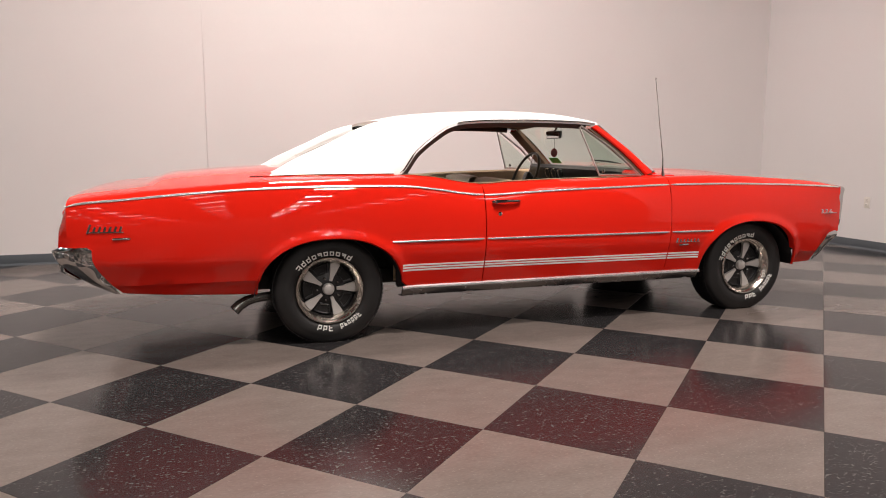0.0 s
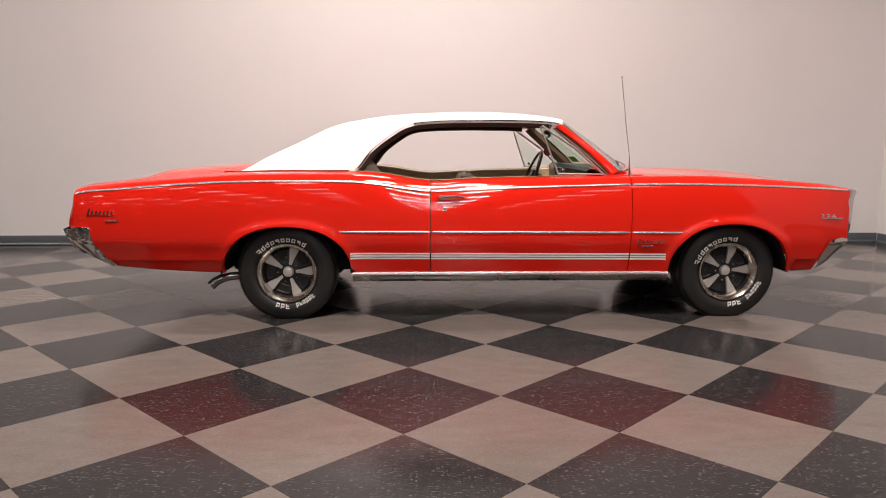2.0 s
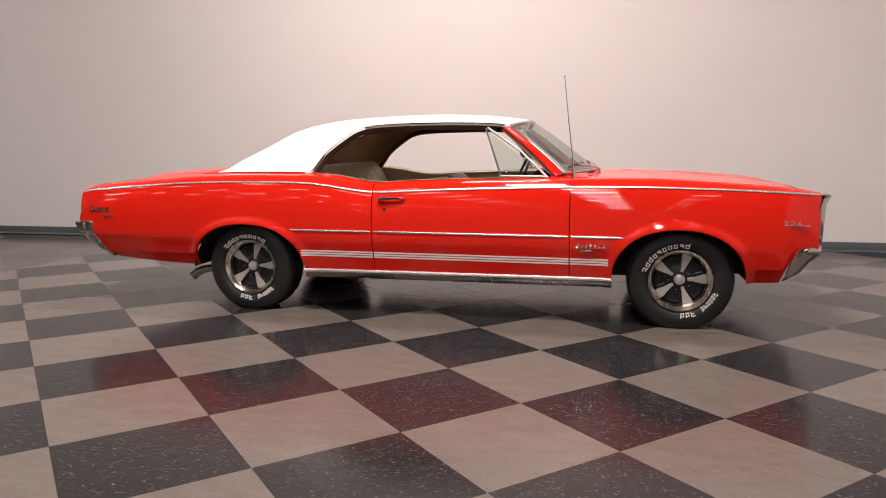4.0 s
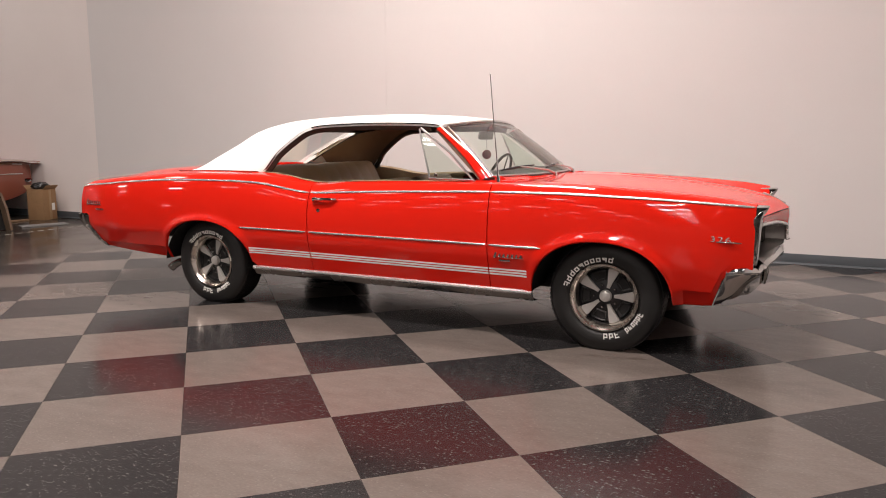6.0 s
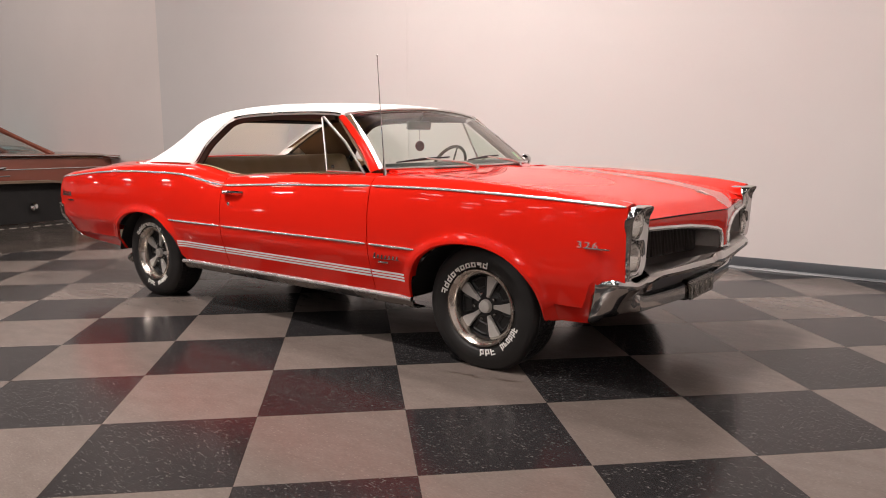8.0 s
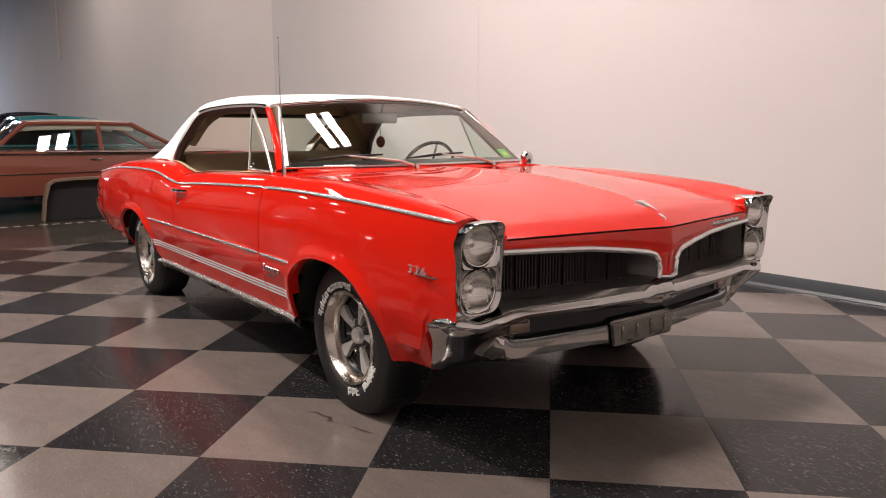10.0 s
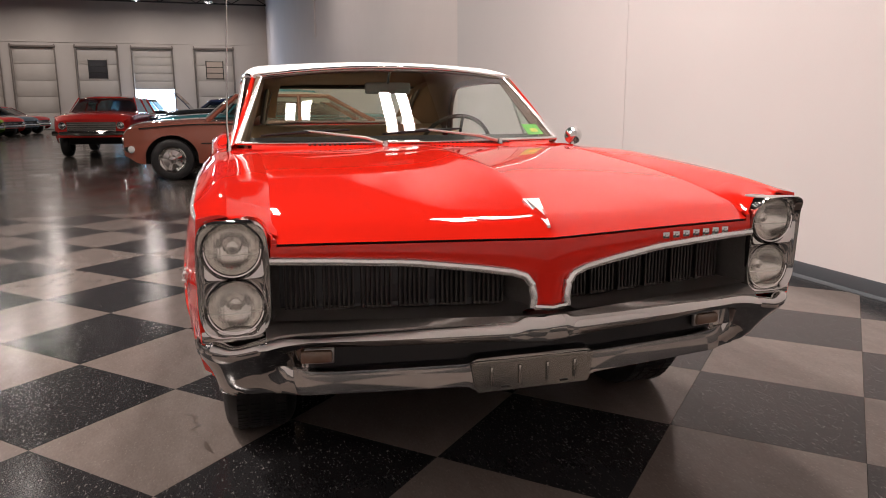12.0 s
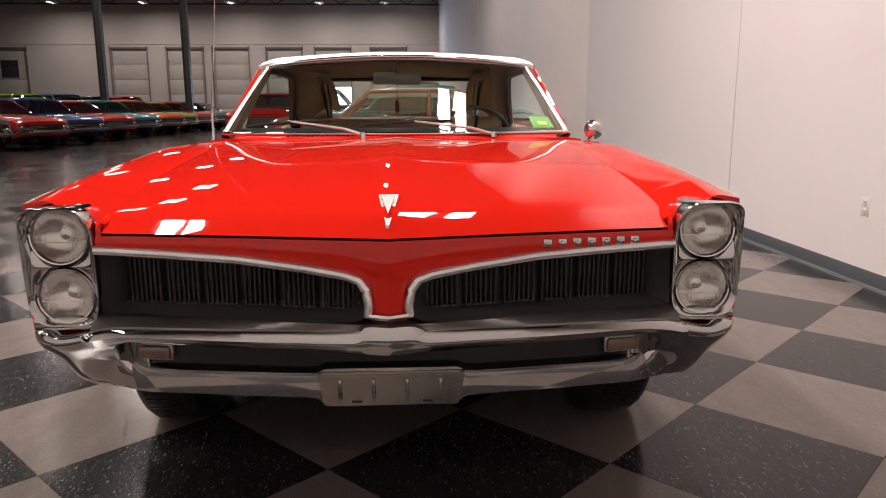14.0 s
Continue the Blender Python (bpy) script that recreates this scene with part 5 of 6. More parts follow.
# steel columns and roof trusses
for i, (x, y) in enumerate(((-33.0, -14.9), (-33.0, -10.8), (-33.0, -22.0), (-20.0, -22.0))):
    bm = bmesh.new()
    for dy, dx, w, t in ((-.15, 0, .03, .30), (.15, 0, .03, .30), (0, 0, .28, .03)):
        add_box(bm, (x + dx, y + dy, CEIL / 2), (t, w, CEIL), .004, seg=1)
    tagged(part("column", bm, STEEL, smooth=False), "dark painted steel roof column", "column", "roof columns")
for x in (-45.0, -40.0, -35.0, -30.0, -24.0, -18.0):
    tr = thing("roof_truss", "dark steel roof truss under the deck", "truss", "roof trusses")
    yc, ln = (YF + HY) / 2, HY - YF
    part("chord", box((x, yc, CEIL - .08), (.12, ln, .10), .01), STEEL, tr)
    part("chord", box((x, yc, CEIL - .72), (.12, ln, .09), .01), STEEL, tr)
    bm = bmesh.new()
    for k in range(21):
        y0 = lerp(YF, HY, k / 21)
        y1 = lerp(YF, HY, (k + .5) / 21)
        for a, b in ((y0, y1), (lerp(YF, HY, (k + 1) / 21), y1)):
            ang = math.atan2(.60, b - a)
            add_box(bm, (x, (a + b) / 2, CEIL - .40), (.05, math.hypot(.60, b - a), .05), 0, Euler((ang if b > a else ang, 0, 0)).to_matrix(), seg=1)
    web = part("web", bm, STEEL, tr, smooth=False)
    web["kind"] = "stuff"

# lamp housings over every glowing face, the added tilted ones too
HOUSING = mat("lamp_housing", (.55, .55, .54), .4, .2, vary=.05)
for (lx, ly, lw, lt), light in zip(LAMPS, LAMP_OBJECTS):
    m = pose(lx, ly, LAMP_Z, lt)
    lamp = thing("ceiling_lamp", "rectangular white lamp hung from the roof", "lamp", "hall lamps", at=m)
    bm = bmesh.new()
    P = [[Vector((sx * ((.78 if ly == TWIN_Y else .50) - k * .10), sy * ((.38 if ly == TWIN_Y else .24) - k * .02), z)) for sx, sy in ((-1, -1), (1, -1), (1, 1), (-1, 1))] for k, z in ((0, -.012), (0, .02), (.6, .07), (1, .085))]
    vs = add_grid(bm, P, True)
    bm.faces.new(vs[-1])
    part("housing", bm, HOUSING, lamp, smooth=False)
    part("divider", box((0, 0, -.03), (1.52, .17, .02) if ly == TWIN_Y else (.97, .08, .02), .004), HOUSING, lamp)
    for s in (-1, 1):
        top = m.inverted() @ Vector((lx + s * .36, ly, CEIL))
        part("rod", tube([Vector((s * .36, 0, .07)), top], .008, 6), STEEL, lamp)

# conduit on the hall's side wall, sockets on the display walls
tagged(part("conduit", tube([(-22.8, 2.42, 3.62), (-22.8, 2.42, CEIL)], .03, 8), WALL_WARM), "thin painted conduit on the wall", "conduit")


PLATE = mat("socket_plate", (.70, .66, .60), .4, vary=.03)


def socket(m, label, kind):
    """A wall plate; the matrix's z axis points into the room."""
    t = thing("wall_socket", label, "socket", at=m)
    part("cover", box((0, 0, .004), (.075, .118, .008), .003), PLATE, t)
    if kind == "round":
        part("knob", turned([(.0005, .03), (.017, .028), (.021, .008)], Matrix.Identity(4), 20), PLATE, t)
        part("slot", box((0, -.0, .032), (.006, .022, .006), .001), STEEL, t)
    else:
        for dz in (-.027, .027):
            part("outlet", box((0, dz, .008), (.034, .036, .006), .002), PLATE, t)
            for dx in (-.007, .007):
                part("slot", box((dx, dz + .003, .0105), (.003, .011, .003), 0), STEEL, t)
    return t


socket(pose(1.06, YB - .002, .47, 90, 0, 0), "square ivory wall plate with a round knob", "round")
socket(pose(-.20, YB - .016, .475, 90, 0, 0), "ivory double power socket on the wall", "double")
socket(pose(XR - .002, 1.20, .52, 90, 0, -90), "ivory double power socket on the end wall", "double")


# ---------- other cars ----------
CAR_GLASS = glass_mat("car_glass", (.84, .90, .88), 1.4)
DARK_PANE = glass_mat("dark_car_glass", (.34, .42, .43), 2.6)
SEAT_DARK = mat("dark_interior", (.02, .02, .022), .7, vary=.2)


def paint(name, c):
    return mat(name, c, .45, coat=1.0, vary=.03, scale=2, spec=.15)


def side_car(name, label, at, colour, roof_colour, L=5.1, W=1.86, hood=.93, deck=.92, roof=1.42, cab=(-1.25, -.55, .55, 1.05), fx=1.55, rx=-1.45, R=.33, bottom=.24, fin=0.0, lift=0.0, trim=True, dark_grille=True, skirt=False, pane=None, finned=False):
    """A parked car, x forwards. cab: rear foot, rear head, front head and front foot of the cabin, along x."""
    t = thing(name, label, "car", at=at)
    pane = pane or DARK_PANE
    h, b = L / 2, W / 2
    belt = Curve((-h, deck - .06 + fin), (-h + .3, deck + fin * .8), (cab[0], deck + .02), (0, .5 * (hood + deck) + .02), (cab[3], hood + .02), (h - .5, hood - .02), (h - .05, hood - .09), (h, hood - .16))
    wide = Curve((-h, b - .12), (-h + .25, b - .02), (-.5, b), (h - .5, b - .01), (h - .1, b - .07), (h, b - .16))
    lowz = Curve((-h, bottom + .22), (-h + .25, bottom + .10), (rx - .5, bottom), (fx + .5, bottom), (h - .15, bottom + .06), (h, bottom + .14))
    ra = R + .07

    def zl(x):
        z = lowz(x)
        for c in ((fx,) if skirt else (fx, rx)):
            if abs(x - c) < ra:
                z = max(z, R + .02 + math.sqrt(max(ra * ra - (x - c) ** 2, 0)) * .92)
        return z + lift

    xs = sorted(set(np.linspace(-h, h, 56)) | {c - ra * math.cos(math.pi * k / 18) for c in (fx, rx) for k in range(19)})
    P = []
    for x in xs:
        w, zb, z0 = wide(x), belt(x) + lift, zl(x)
        half = []
        for k in range(9):
            u = k / 8
            z = lerp(z0, zb - .03, u)
            rel = (z - lift - bottom) / max(zb - lift - bottom, .1)
            half.append((w - .05 * (1 - min(rel * 2.2, 1)) ** 2 - .03 * max(0, rel - .7) / .3, z))
        crown = .045 if x > cab[3] or x < cab[0] else .01
        for k in range(1, 6):
            u = k / 5
            half.append(((w - .03) * (1 - u), zb + crown * (1 - (1 - u) ** 2) - (fin * .7 if x < cab[0] else 0) * min(1, u * 3)))
        P.append([Vector((x, -y, z)) for y, z in half] + [Vector((x, y, z)) for y, z in half[-2::-1]])
    bm = bmesh.new()
    vs = add_grid(bm, P)
    for r in (vs[0], vs[-1]):
        bm.faces.new(r)
    body = part("body", bm, colour, t, angle=40)
    for x in (fx, rx):
        part("wheel_well", box((x, 0, R + .14 + lift), (2 * ra + .06, W - .52, .44), .03), DARK, t)
    part("underbody", box((0, 0, bottom + .12 + lift), (L - 1.0, W - .5, .16), .03), DARK, t)
    # cabin
    x0, x1, x2, x3 = cab
    zr = roof + lift
    def ring(u, v):
        a = abs(v)
        zt = zr - .05 * a ** 3
        foot = belt(lerp(x0, x3, .5)) + lift
        return a, zt, foot
    P = [[Vector((lerp(x1 - .05, x2 + .05, i / 10), v * (b - .24), zr - .055 * abs(v) ** 3 - .06 * max(0, (abs(v) - .78) / .22) ** 2 - .035 * abs(2 * i / 10 - 1) ** 2.5)) for v in [-1 + k / 9 for k in range(19)]] for i in range(11)]
    part("roof", skin(P, (0, 0, -.05)), roof_colour, t)
    zf, zk = belt(x3) + lift, belt(x0) + lift
    zs = zr - .09
    for nm, xa, za, xb, zb in (("windscreen", x3, zf, x2 + .03, zs), ("rear_window", x0, zk, x1 - .03, zs)):
        P = [[Vector((lerp(xa, xb, u) + (.10 if nm == "windscreen" else -.06) * (1 - v * v), v * lerp(b - .10, b - .25, u), lerp(za, zb, u))) for v in [-1 + k / 5 for k in range(11)]] for u in (0, .33, .66, 1)]
        g = part(nm, skin(P, (0, 0, -.006)), pane, t)
        g.visible_shadow = False
        rim = P[0] + [r[-1] for r in P[1:]] + P[-1][-2::-1] + [r[0] for r in P[-2::-1]]
        part("window_frame", tube(rim, .016, 6), CHROME, g, "chrome window surround")
    for s in (-1, 1):
        xm = lerp(x0, x3, .46)
        for xa, xb, ta, tb in ((x0 + .12, xm - .03, x1 + .02, xm - .02), (xm + .03, x3 - .10, xm + .03, x2 - .02)):
            P = [[Vector((lerp(lerp(xa, xb, i / 4), lerp(ta, tb, i / 4), u), s * lerp(b - .085, b - .235, u), lerp(belt(lerp(xa, xb, i / 4)) + lift - .01, zs - .01, u))) for u in (0, .5, 1)] for i in range(5)]
            g = part("side_window", skin(P, (0, -s * .005, 0)), pane, t)
            g.visible_shadow = False
        for xa, xb in ((x0, x1), (xm, xm), (x3, x2)):
            part("pillar", tube([Vector((xa, s * (b - .09), belt(xa) + lift - .02)), Vector((xb, s * (b - .235), zs + .02))], .034 if finned else .022, 6), colour if finned else roof_colour, t)
        if finned:
            # salmon window frame, flat fin over a hollowed flank, spear with its bright tip
            frame_path = [Vector((lerp(x3, x2, u), s * lerp(b - .09, b - .235, u), lerp(belt(x3) + lift, zs, u))) for u in (0, .5, 1)] + [Vector((lerp(x2, x1, u), s * (b - .235), zs + .012)) for u in (.25, .5, .75)] + [Vector((lerp(x1, x0, u), s * lerp(b - .235, b - .09, u), lerp(zs, belt(x0) + lift, u))) for u in (0, .5, 1)]
            part("window_frame", tube(frame_path, .030, 8), colour, t)
            P = []
            for i in range(21):
                x = lerp(.5, -h - .06, i / 20)
                k = min(1, i / 8)
                z = belt(max(x, -h + .1)) + lift + .012
                P.append([Vector((x, s * (b - .30), z - .02)), Vector((x, s * (b - .12), z)), Vector((x, s * (b + .045 * k - .01), z - .012)), Vector((x, s * (b + .05 * k - .01), z - .034)), Vector((x, s * (b - .03), z - .055))])
            part("fin", skin(P), colour, t, "flat salmon fin with a bright edge", angle=50)
            part("fin_edge", tube([r[3] + Vector((0, s * .004, .006)) for r in P], .009, 6), BRIGHT_TRIM, t)
            part("spear", tube([Vector((lerp(-.75, -2.3, i / 12), s * (wide(lerp(-.75, -2.3, i / 12)) + .006), .70)) for i in range(13)], .008, 6), BRIGHT_TRIM, t)
            part("spear_tip", tube([Vector((-.52, s * (b + .006), .685)), Vector((-.62, s * (b + .02), .70)), Vector((-.74, s * (b + .022), .725)), Vector((-.80, s * (b + .006), .735))], [.006, .020, .028, .012], 8), CHROME, t)
        if trim:
            P = [Vector((x, s * (wide(x) - .004), belt(x) + lift - .055)) for x in np.linspace(-h + .2, h - .25, 24)]
            part("belt_trim", tube(P, .012, 6), CHROME, t)
            P = [Vector((x, s * (wide(x) + .004), .60 + lift - .02 * x / h)) for x in np.linspace(rx + ra + .05, fx - ra - .05, 12)]
            part("side_trim", tube(P, .010, 6), CHROME, t)
        part("door_handle", tube([Vector((-.25, s * (b + .0), .80 + lift)), Vector((-.17, s * (b + .025), .80 + lift)), Vector((-.09, s * (b + .0), .80 + lift))], .012, 6), CHROME, t)
    part("seat", box((-.35, 0, .72 + lift), (.9, W - .5, .35), .08), SEAT_DARK, t)
    # ends
    for e, nm in ((1, "front_bumper"), (-1, "rear_bumper")):
        high = finned and e < 0
        P = [Vector((e * (h + .04 - .16 * abs(v) ** 3), v * (b - .02), bottom + (.33 if high else .24) + lift)) for v in [-1 + k / 8 for k in range(17)]]
        part(nm, tube(P, .055, 8, .6 if high else 1.1), CHROME, t)
    P = [[Vector((h + .014, v * (b - .36), z + lift)) for v in [-1 + k / 6 for k in range(13)]] for z in (bottom + .30, hood - .20)]
    gr = part("grille", skin(P, (-.03, 0, 0)), BLACK if dark_grille else DULL_CHROME, t)
    for k in range(4):
        z = lerp(bottom + .32, hood - .22, k / 3) + lift
        part("grille_bar", tube([Vector((h + .018, v * (b - .36), z)) for v in [-1 + q / 6 for q in range(13)]], .009, 6), CHROME, gr)
    for s in (-1, 1):
        m = Matrix.Translation((h - .005, s * (b - .26), hood - .28 + lift)) @ Euler((0, math.pi / 2, 0)).to_matrix().to_4x4()
        part("headlamp", turned([(.0005, .045), (.05, .038), (.078, .01), (.088, .02), (.092, -.03)], m, 18), CHROME, t, "round chrome headlamp")
        part("tail_lamp", box((-h + .02, s * (b - .24), deck - .20 + lift), (.05, .20, .10), .03), mat_cache_red, t, "red tail lamp")
    for x in (fx, rx):
        for s in (-1, 1):
            m = Matrix.Translation((x, s * (b - .13), R)) @ Euler((-s * math.pi / 2, 0, 0)).to_matrix().to_4x4()
            w = part("wheel", turned([(R * .62, -.10), (R * .80, -.115), (R * .96, -.09), (R, -.05), (R, .05), (R * .96, .09), (R * .80, .112), (R * .62, .10)], m, 28), RUBBER, t)
            part("hub", turned([(R * .64, .100), (R * .60, .108), (R * .52, .09), (R * .46, .06), (R * .22, .075), (R * .16, .105), (.0005, .115)], m, 24), CHROME, w)
            for k in range(5):
                mm = m @ Matrix.Rotation(k * math.tau / 5, 4, "Z")
                part("spoke", plate([(R * .18, -.022), (R * .5, -.030), (R * .5, .030), (R * .18, .022)], mm @ Matrix.Translation((0, 0, .078)), .018), DULL_CHROME, w)
    return t


mat_cache_red = mat("tail_lamp_red", (.35, .01, .008), .25, coat=.8, vary=.1)
PINK = paint("salmon_paint", (.27, .083, .053))
CREAM = paint("cream_paint", (.66, .60, .50))
C_TEAL = paint("turquoise_paint", (.02, .22, .25))
C_BLACK = paint("black_paint", (.012, .012, .014))
C_NAVY = paint("navy_paint", (.015, .03, .09))
C_RED = paint("dark_red_paint", (.50, .015, .010))
C_BLUE = paint("blue_paint", (.02, .07, .20))
C_LIME = paint("lime_paint", (.22, .36, .03))
C_ORANGE = paint("orange_paint", (.60, .10, .015))
C_GREY = paint("blue_grey_paint", (.12, .16, .20))

FLOOR_Z = -.0098
side_car("sedan_car", "salmon pink fifties sedan with cream roof and chrome bumpers", pose(-9.27, .12, FLOOR_Z, 0, 0, -90), PINK, CREAM, L=5.0, W=1.86, hood=.93, deck=.90, roof=1.43, cab=(-1.55, -.75, .72, 1.22), fx=1.78, rx=-1.30, R=.335, bottom=.27, fin=.02, skirt=True, pane=CAR_GLASS, finned=True)
side_car("sedan_car", "turquoise sedan parked behind the salmon pink one", pose(-12.0, .25, FLOOR_Z, 0, 0, -90), C_TEAL, C_TEAL, L=4.9, roof=1.56, hood=1.0, deck=1.0, cab=(-1.4, -.7, .6, 1.05))
side_car("pickup_truck", "black pickup truck with chrome bumper and windscreen frame", pose(-14.9, .2, FLOOR_Z, 0, 0, -90), C_BLACK, C_BLACK, L=4.8, roof=1.72, hood=1.12, deck=1.05, cab=(-.85, -.55, .35, .75), R=.36, bottom=.34)
nv = side_car("sedan_car", "navy blue car with its hood raised", pose(-18.5, -.6, FLOOR_Z, 0, 0, -92), C_NAVY, C_NAVY, L=5.0, roof=1.45, hood=.98)
P = [[Vector((lerp(1.0, 1.55, u), v * .70, lerp(1.0, 1.62, u) + .03 * math.sin(math.pi * u))) for v in (-1, -.5, 0, .5, 1)] for u in (0, .25, .5, .75, 1)]
part("raised_hood", skin(P, (.01, 0, -.03)), C_NAVY, nv, "hood panel standing open")
side_car("wagon_car", "red sixties wagon with tall stance and chrome grille", pose(-17.35, -3.75, FLOOR_Z, 0, 0, -3), C_RED, C_RED, L=4.7, W=1.80, hood=1.0, deck=1.0, roof=1.46, cab=(-2.1, -1.8, .35, .85), R=.34, bottom=.30, lift=.05, fx=1.45, rx=-1.40, dark_grille=False)
ROW = [(-14.0, C_BLACK, "black"), (-16.6, C_RED, "bright red"), (-19.1, C_BLUE, "deep blue"), (-21.7, C_RED, "dark red"), (-24.2, C_TEAL, "turquoise"), (-26.9, C_ORANGE, "orange"), (-29.4, C_LIME, "lime green"), (-32.0, C_RED, "red"), (-34.6, C_GREY, "blue-grey"), (-37.2, C_RED, "crimson")]
for i, (x, c, word) in enumerate(ROW):
    tagged(side_car("coupe_car", word + " classic coupe parked in a slanted row", pose(x - .1, -11.75 + .05 * (i % 3), FLOOR_Z, 0, 0, 61 + 4 * (i % 2)), c, c, L=4.75, W=1.84, roof=1.36 + .03 * (i % 3), hood=.87, deck=.90, cab=(-1.55, -.75, .30, 1.10), trim=i % 2 == 0), group="cars in the slanted row")
ROW2 = [(-20.5, C_BLACK, "black"), (-24.5, C_TEAL, "teal"), (-28.0, C_LIME, "green"), (-31.5, C_GREY, "grey"), (-35.5, C_BLACK, "dark"), (-39.5, C_RED, "red")]
for i, (x, c, word) in enumerate(ROW2):
    tagged(side_car("van_car", word + " tall classic wagon in the second row", pose(x, -16.3, FLOOR_Z, 0, 0, 62), c, c, L=4.7, W=1.86, roof=1.72 + .06 * (i % 2), hood=1.08, deck=1.08, cab=(-2.0, -1.75, .30, .80), bottom=.32, trim=False), group="cars in the second row")

side_car("van_car", "dark van standing before the raised dock door", pose(-42.6, -5.1, FLOOR_Z, 0, 0, 80), C_BLACK, C_BLACK, L=4.8, W=1.9, roof=1.80, hood=1.1, deck=1.1, cab=(-2.0, -1.75, .30, .80), bottom=.32, trim=False)

# cream-edged dark stand on the concrete, beside the salmon sedan
stand = thing("display_stand", "low dark stand with rounded pale wooden rim", "stand")
CREAM_WOOD = mat("cream_wood", (.20, .135, .09), .45, vary=.14, scale=6, fine=80)
ypts = [(-.70, .0), (-.66, .30), (-.60, .50), (-.52, .555), (-.3, .575), (.35, .585), (1.0, .575), (1.16, .555), (1.23, .50), (1.29, .30), (1.34, .0)]
P = []
for k, (y, z) in enumerate(ypts):
    a, b = ypts[max(k - 1, 0)], ypts[min(k + 1, len(ypts) - 1)]
    n = Vector((0, -(b[1] - a[1]), b[0] - a[0])).normalized() * .032
    c = Vector((-7.05, y, z))
    P.append([c, c + Vector((-.15, 0, 0)), c + Vector((-.15, 0, 0)) - n, c - n])
bm = bmesh.new()
add_grid(bm, P, True)
part("rim", bm, CREAM_WOOD, stand, "rounded pale wooden rim")
part("back_panel", plate([(y, z * .97) for y, z in ypts], Matrix.Translation((-7.18, 0, 0)) @ Matrix(((0, 0, 1, 0), (1, 0, 0, 0), (0, 1, 0, 0), (0, 0, 0, 1))), .02), DARK, stand)
part("chrome_fitting", turned([(.0005, .05), (.05, .03), (.06, 0)], Matrix.Translation((-7.13, .75, .22)) @ Euler((0, 1.2, 0)).to_matrix().to_4x4(), 16), CHROME, stand)
# cardboard box by the wall, and boards left on the concrete
CARD = mat("cardboard", (.30, .175, .085), .8, vary=.12, scale=9, fine=60)
carton = thing("cardboard_box", "tall brown cardboard box with a white label", "box", at=pose(-8.02, 2.46, FLOOR_Z, 0, 0, 14))
part("carton", box((0, 0, .235), (.29, .27, .47), .006), CARD, carton)
for e in (-1, 1):
    part("flap", box((e * .165, 0, .492), (.006, .26, .10), .002, Euler((0, e * .75, 0)).to_matrix()), CARD, carton)
part("label", box((.148, .06, .20), (.004, .06, .11), .001), LETTER, carton, "white paper label")
part("tape", box((.1475, 0, .235), (.003, .05, .46), .001), mat("parcel_tape", (.36, .23, .12), .3, vary=.05), carton)
bag = thing("bin_bag", "crumpled black plastic bag in the cardboard box", "bag", at=pose(-8.02, 2.46, FLOOR_Z + .47, 0, 0, 14))
rng = random.Random(5)
bm = bmesh.new()
bmesh.ops.create_icosphere(bm, subdivisions=3, radius=.13)
for v in bm.verts:
    v.co = Vector((v.co.x, v.co.y, v.co.z * .55 + .035)) * (1 + rng.uniform(-.10, .10))
part("sack", bm, BLACK, bag, angle=20)
BOARD = mat("grey_board", (.22, .215, .21), .6, vary=.15, scale=8)
PLANK = mat("raw_plank", (.24, .15, .085), .6, vary=.2, scale=12)
for name, label, m, size, c in (("grey_board", "thin grey board lying on the concrete", pose(-7.25, 1.92, FLOOR_Z + .009, 0, 0, 68), (.60, .24, .016), BOARD), ("wood_strip", "brown wooden strip lying on the concrete", pose(-8.13, 1.95, FLOOR_Z + .012, 0, 0, 84), (.62, .09, .022), PLANK)):
    b_ob = thing(name, label, "board", at=m)
    part("plank", box((0, 0, 0), size, .003), c, b_ob)
# worn dashed line on the concrete
DASH = mat("floor_paint", (.55, .52, .46), .6, vary=.2, scale=20)
for k in range(26):
    y = -1.2 + k * .15
    if y > 2.4:
        break
    bm = box((-6.72, y, -.0085), (.020, .085, .003), .0008)
    ob = part("floor_dash", bm, DASH)
    tagged(ob, "short worn white dash painted on the concrete", "floor marking", "dashed line", "structure")

# brown rubber scuffs on the pale tile beside the front tyre
SCUFF = mat("scuff_brown", (.055, .038, .028), .5, vary=.3, scale=40)
for pts in (((1.38, -1.01), (1.42, -.97), (1.45, -.975)), ((1.44, -.985), (1.50, -.955), (1.53, -.98), (1.56, -.965)), ((1.58, -.975), (1.60, -.95)), ((1.63, -.935), (1.69, -.925), (1.74, -.905))):
    path = [Vector((x, y, .0002)) for x, y in pts]
    tagged(part("floor_scuff", tube(path, [.002] + [.010] * (len(path) - 2) + [.003], 6, .06), SCUFF), "brown rubber scuff mark on a pale tile", "floor marking", "scuffs", "structure")


# ---------- floors ----------
bm = box((-15.5, -19.5, -.06), (62.0, 46.0, .1))
concrete = tagged(part("floor", bm, CONCRETE, smooth=False), "polished brown-grey concrete hall floor", "floor", kind="structure")

TILE = .6096
DARK_ODD = 0
T_ORG, T_TURN = (-1.056, -2.335), -.5
X_EDGE, Y_EDGE = -4.45, -7.0


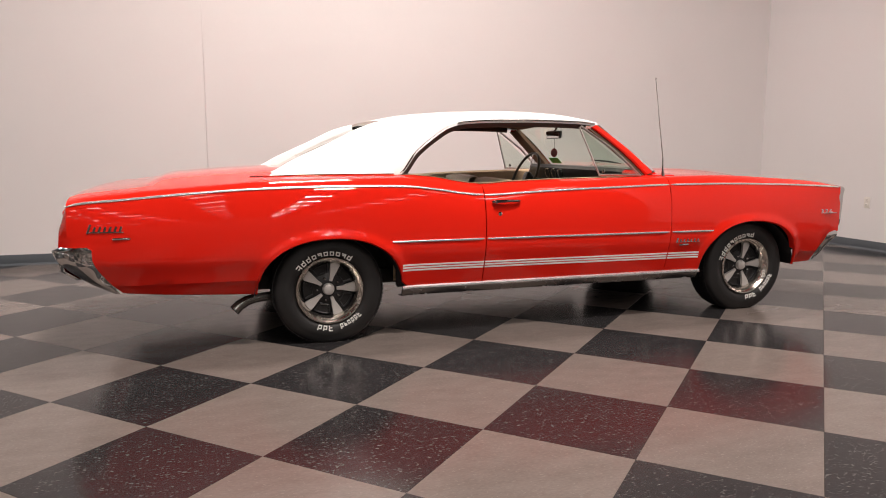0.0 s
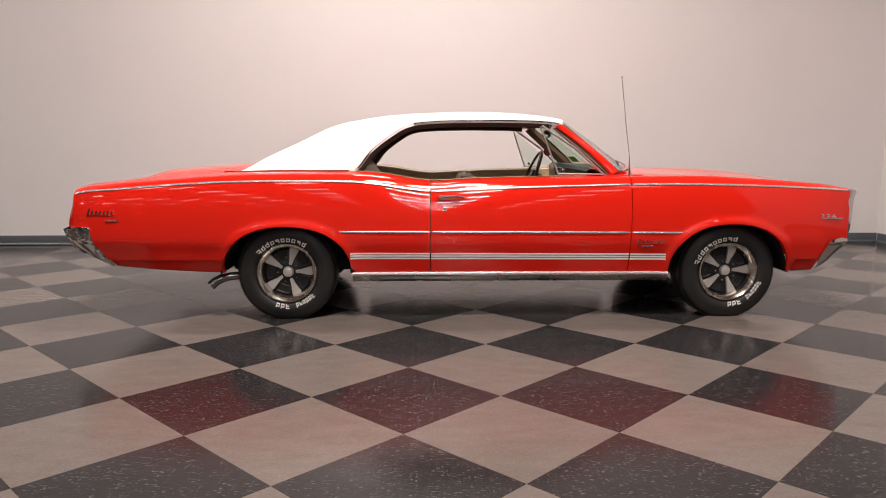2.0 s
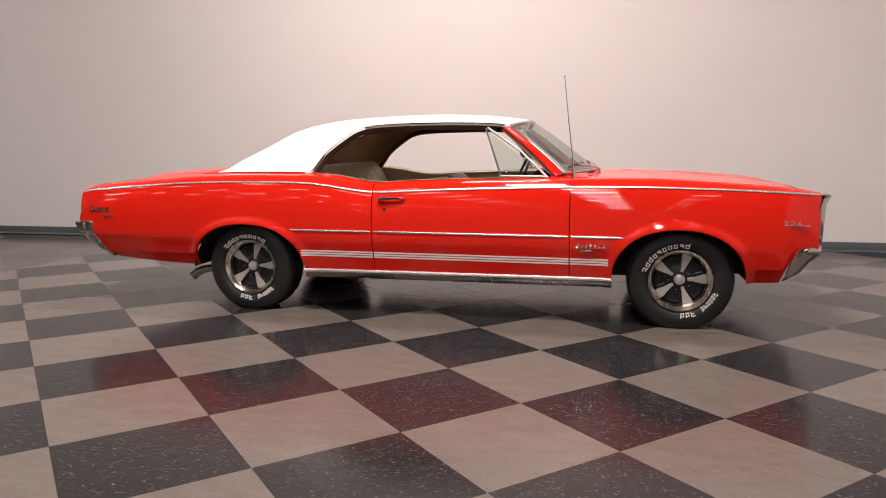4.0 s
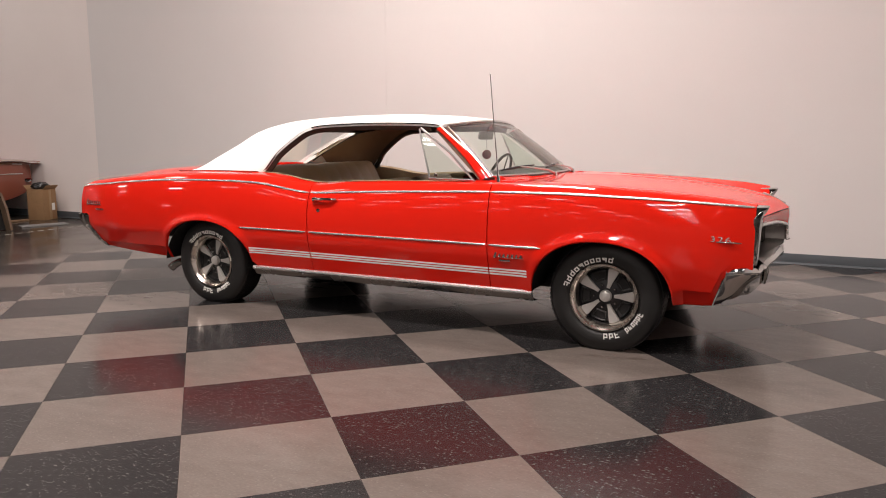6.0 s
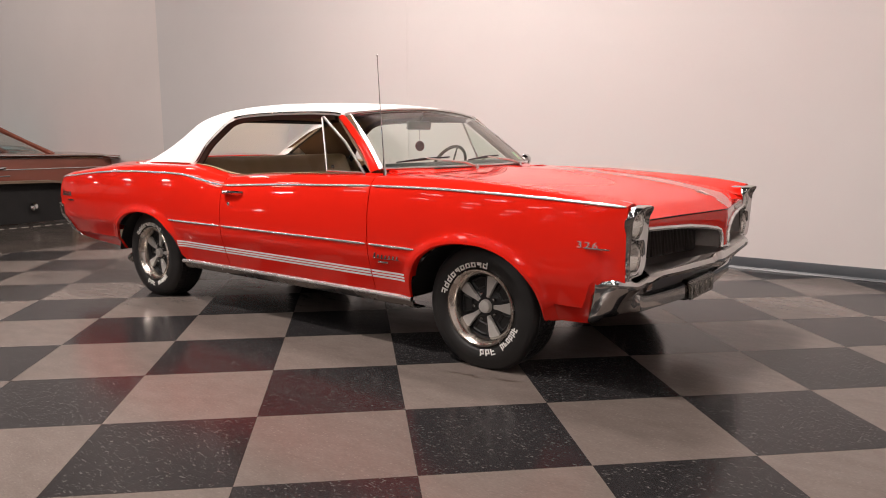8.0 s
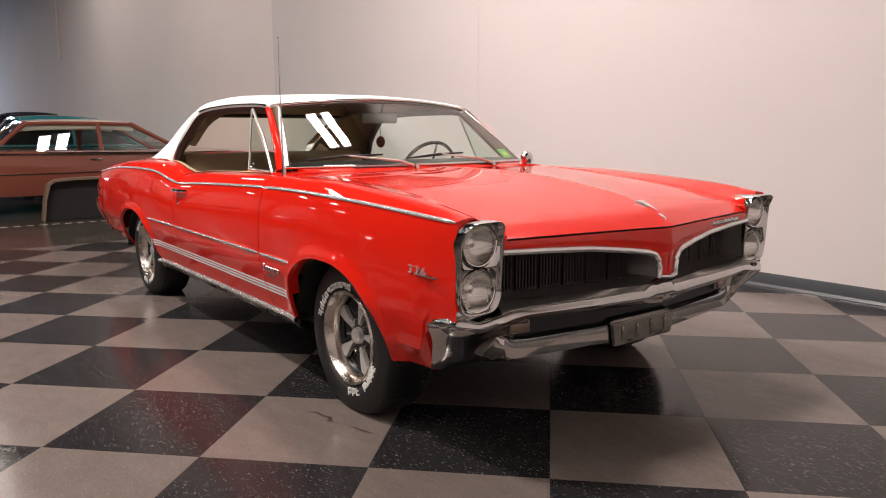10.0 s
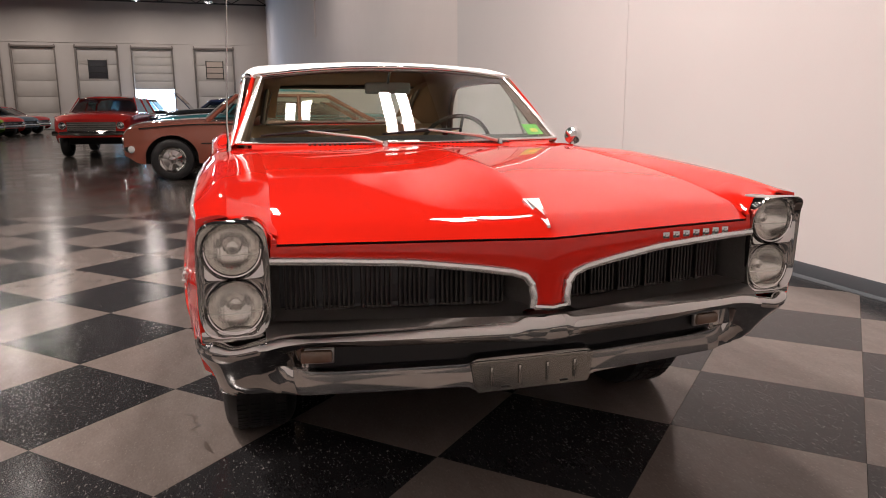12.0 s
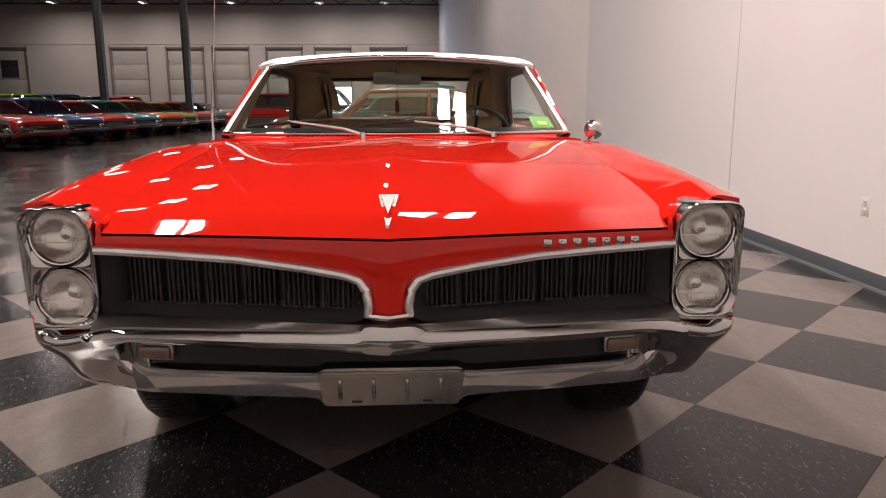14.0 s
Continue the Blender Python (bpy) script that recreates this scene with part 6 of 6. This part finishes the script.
def clip(poly, axis, limit, keep_above):
    """Cuts a flat polygon at a line along an axis."""
    out = []
    for i, p in enumerate(poly):
        q = poly[(i + 1) % len(poly)]
        a, b = (p[axis] - limit) * (1 if keep_above else -1), (q[axis] - limit) * (1 if keep_above else -1)
        if a >= 0:
            out.append(p)
        if a * b < 0:
            t = a / (a - b)
            out.append((lerp(p[0], q[0], t), lerp(p[1], q[1], t)))
    return out


def tile_mesh(poly, name, material):
    bm = bmesh.new()
    up, e = .008, .0012
    cx, cy = sum(p[0] for p in poly) / len(poly), sum(p[1] for p in poly) / len(poly)
    def ins(p, d):
        v = Vector((p[0] - cx, p[1] - cy))
        return v * (1 - d / max(v.length, .01)) + Vector((cx, cy))
    rings = []
    for d, z in ((.0004, -.009), (.0004, up - .0091), (.0014, up - .008)):
        rings.append([bm.verts.new((*ins(p, d), z)) for p in poly])
    for a, b in zip(rings, rings[1:]):
        for i in range(len(poly)):
            k = (i + 1) % len(poly)
            bm.faces.new((a[i], a[k], b[k], b[i]))
    bm.faces.new(rings[-1])
    bmesh.ops.recalc_face_normals(bm, faces=bm.faces)
    me = bpy.data.meshes.new(name)
    bm.to_mesh(me)
    bm.free()
    me.materials.append(material)
    return me


checker = thing("checker_floor", "waxed checkered floor of black and taupe vinyl tiles", "floor", kind="structure")
a_, b_ = radians(T_TURN - 45), radians(T_TURN + 45)
U, V = Vector((math.cos(a_), math.sin(a_))) * TILE, Vector((math.cos(b_), math.sin(b_))) * TILE
whole = {}
for i in range(-16, 17):
    for j in range(-14, 20):
        o = Vector(T_ORG) + U * i + V * j
        quad = [o, o + U, o + U + V, o + V]
        quad = [(p.x, p.y) for p in quad]
        cut = clip(clip(clip(clip(quad, 0, X_EDGE, True), 0, XR, False), 1, Y_EDGE, True), 1, YB - .04, False)
        if len(cut) < 3:
            continue
        dark = (i + j) % 2 == DARK_ODD
        material = DARK_TILE if dark else LIGHT_TILE
        inside = all(abs(p[0] - q[0]) < 1e-6 and abs(p[1] - q[1]) < 1e-6 for p, q in zip(cut, quad)) and len(cut) == 4
        cx, cy = o.x + (U.x + V.x) / 2, o.y + (U.y + V.y) / 2
        if inside:
            if dark not in whole:
                whole[dark] = tile_mesh([(p[0] - cx, p[1] - cy) for p in quad], "tile", material)
            me = whole[dark]
        else:
            area = abs(sum(p[0] * q[1] - q[0] * p[1] for p, q in zip(cut, cut[1:] + cut[:1]))) / 2
            if area < .003:
                continue
            me = tile_mesh([(p[0] - cx, p[1] - cy) for p in cut], "tile", material)
        ob = new("tile", me)
        ob.location = (cx, cy, 0)
        ob.parent = checker
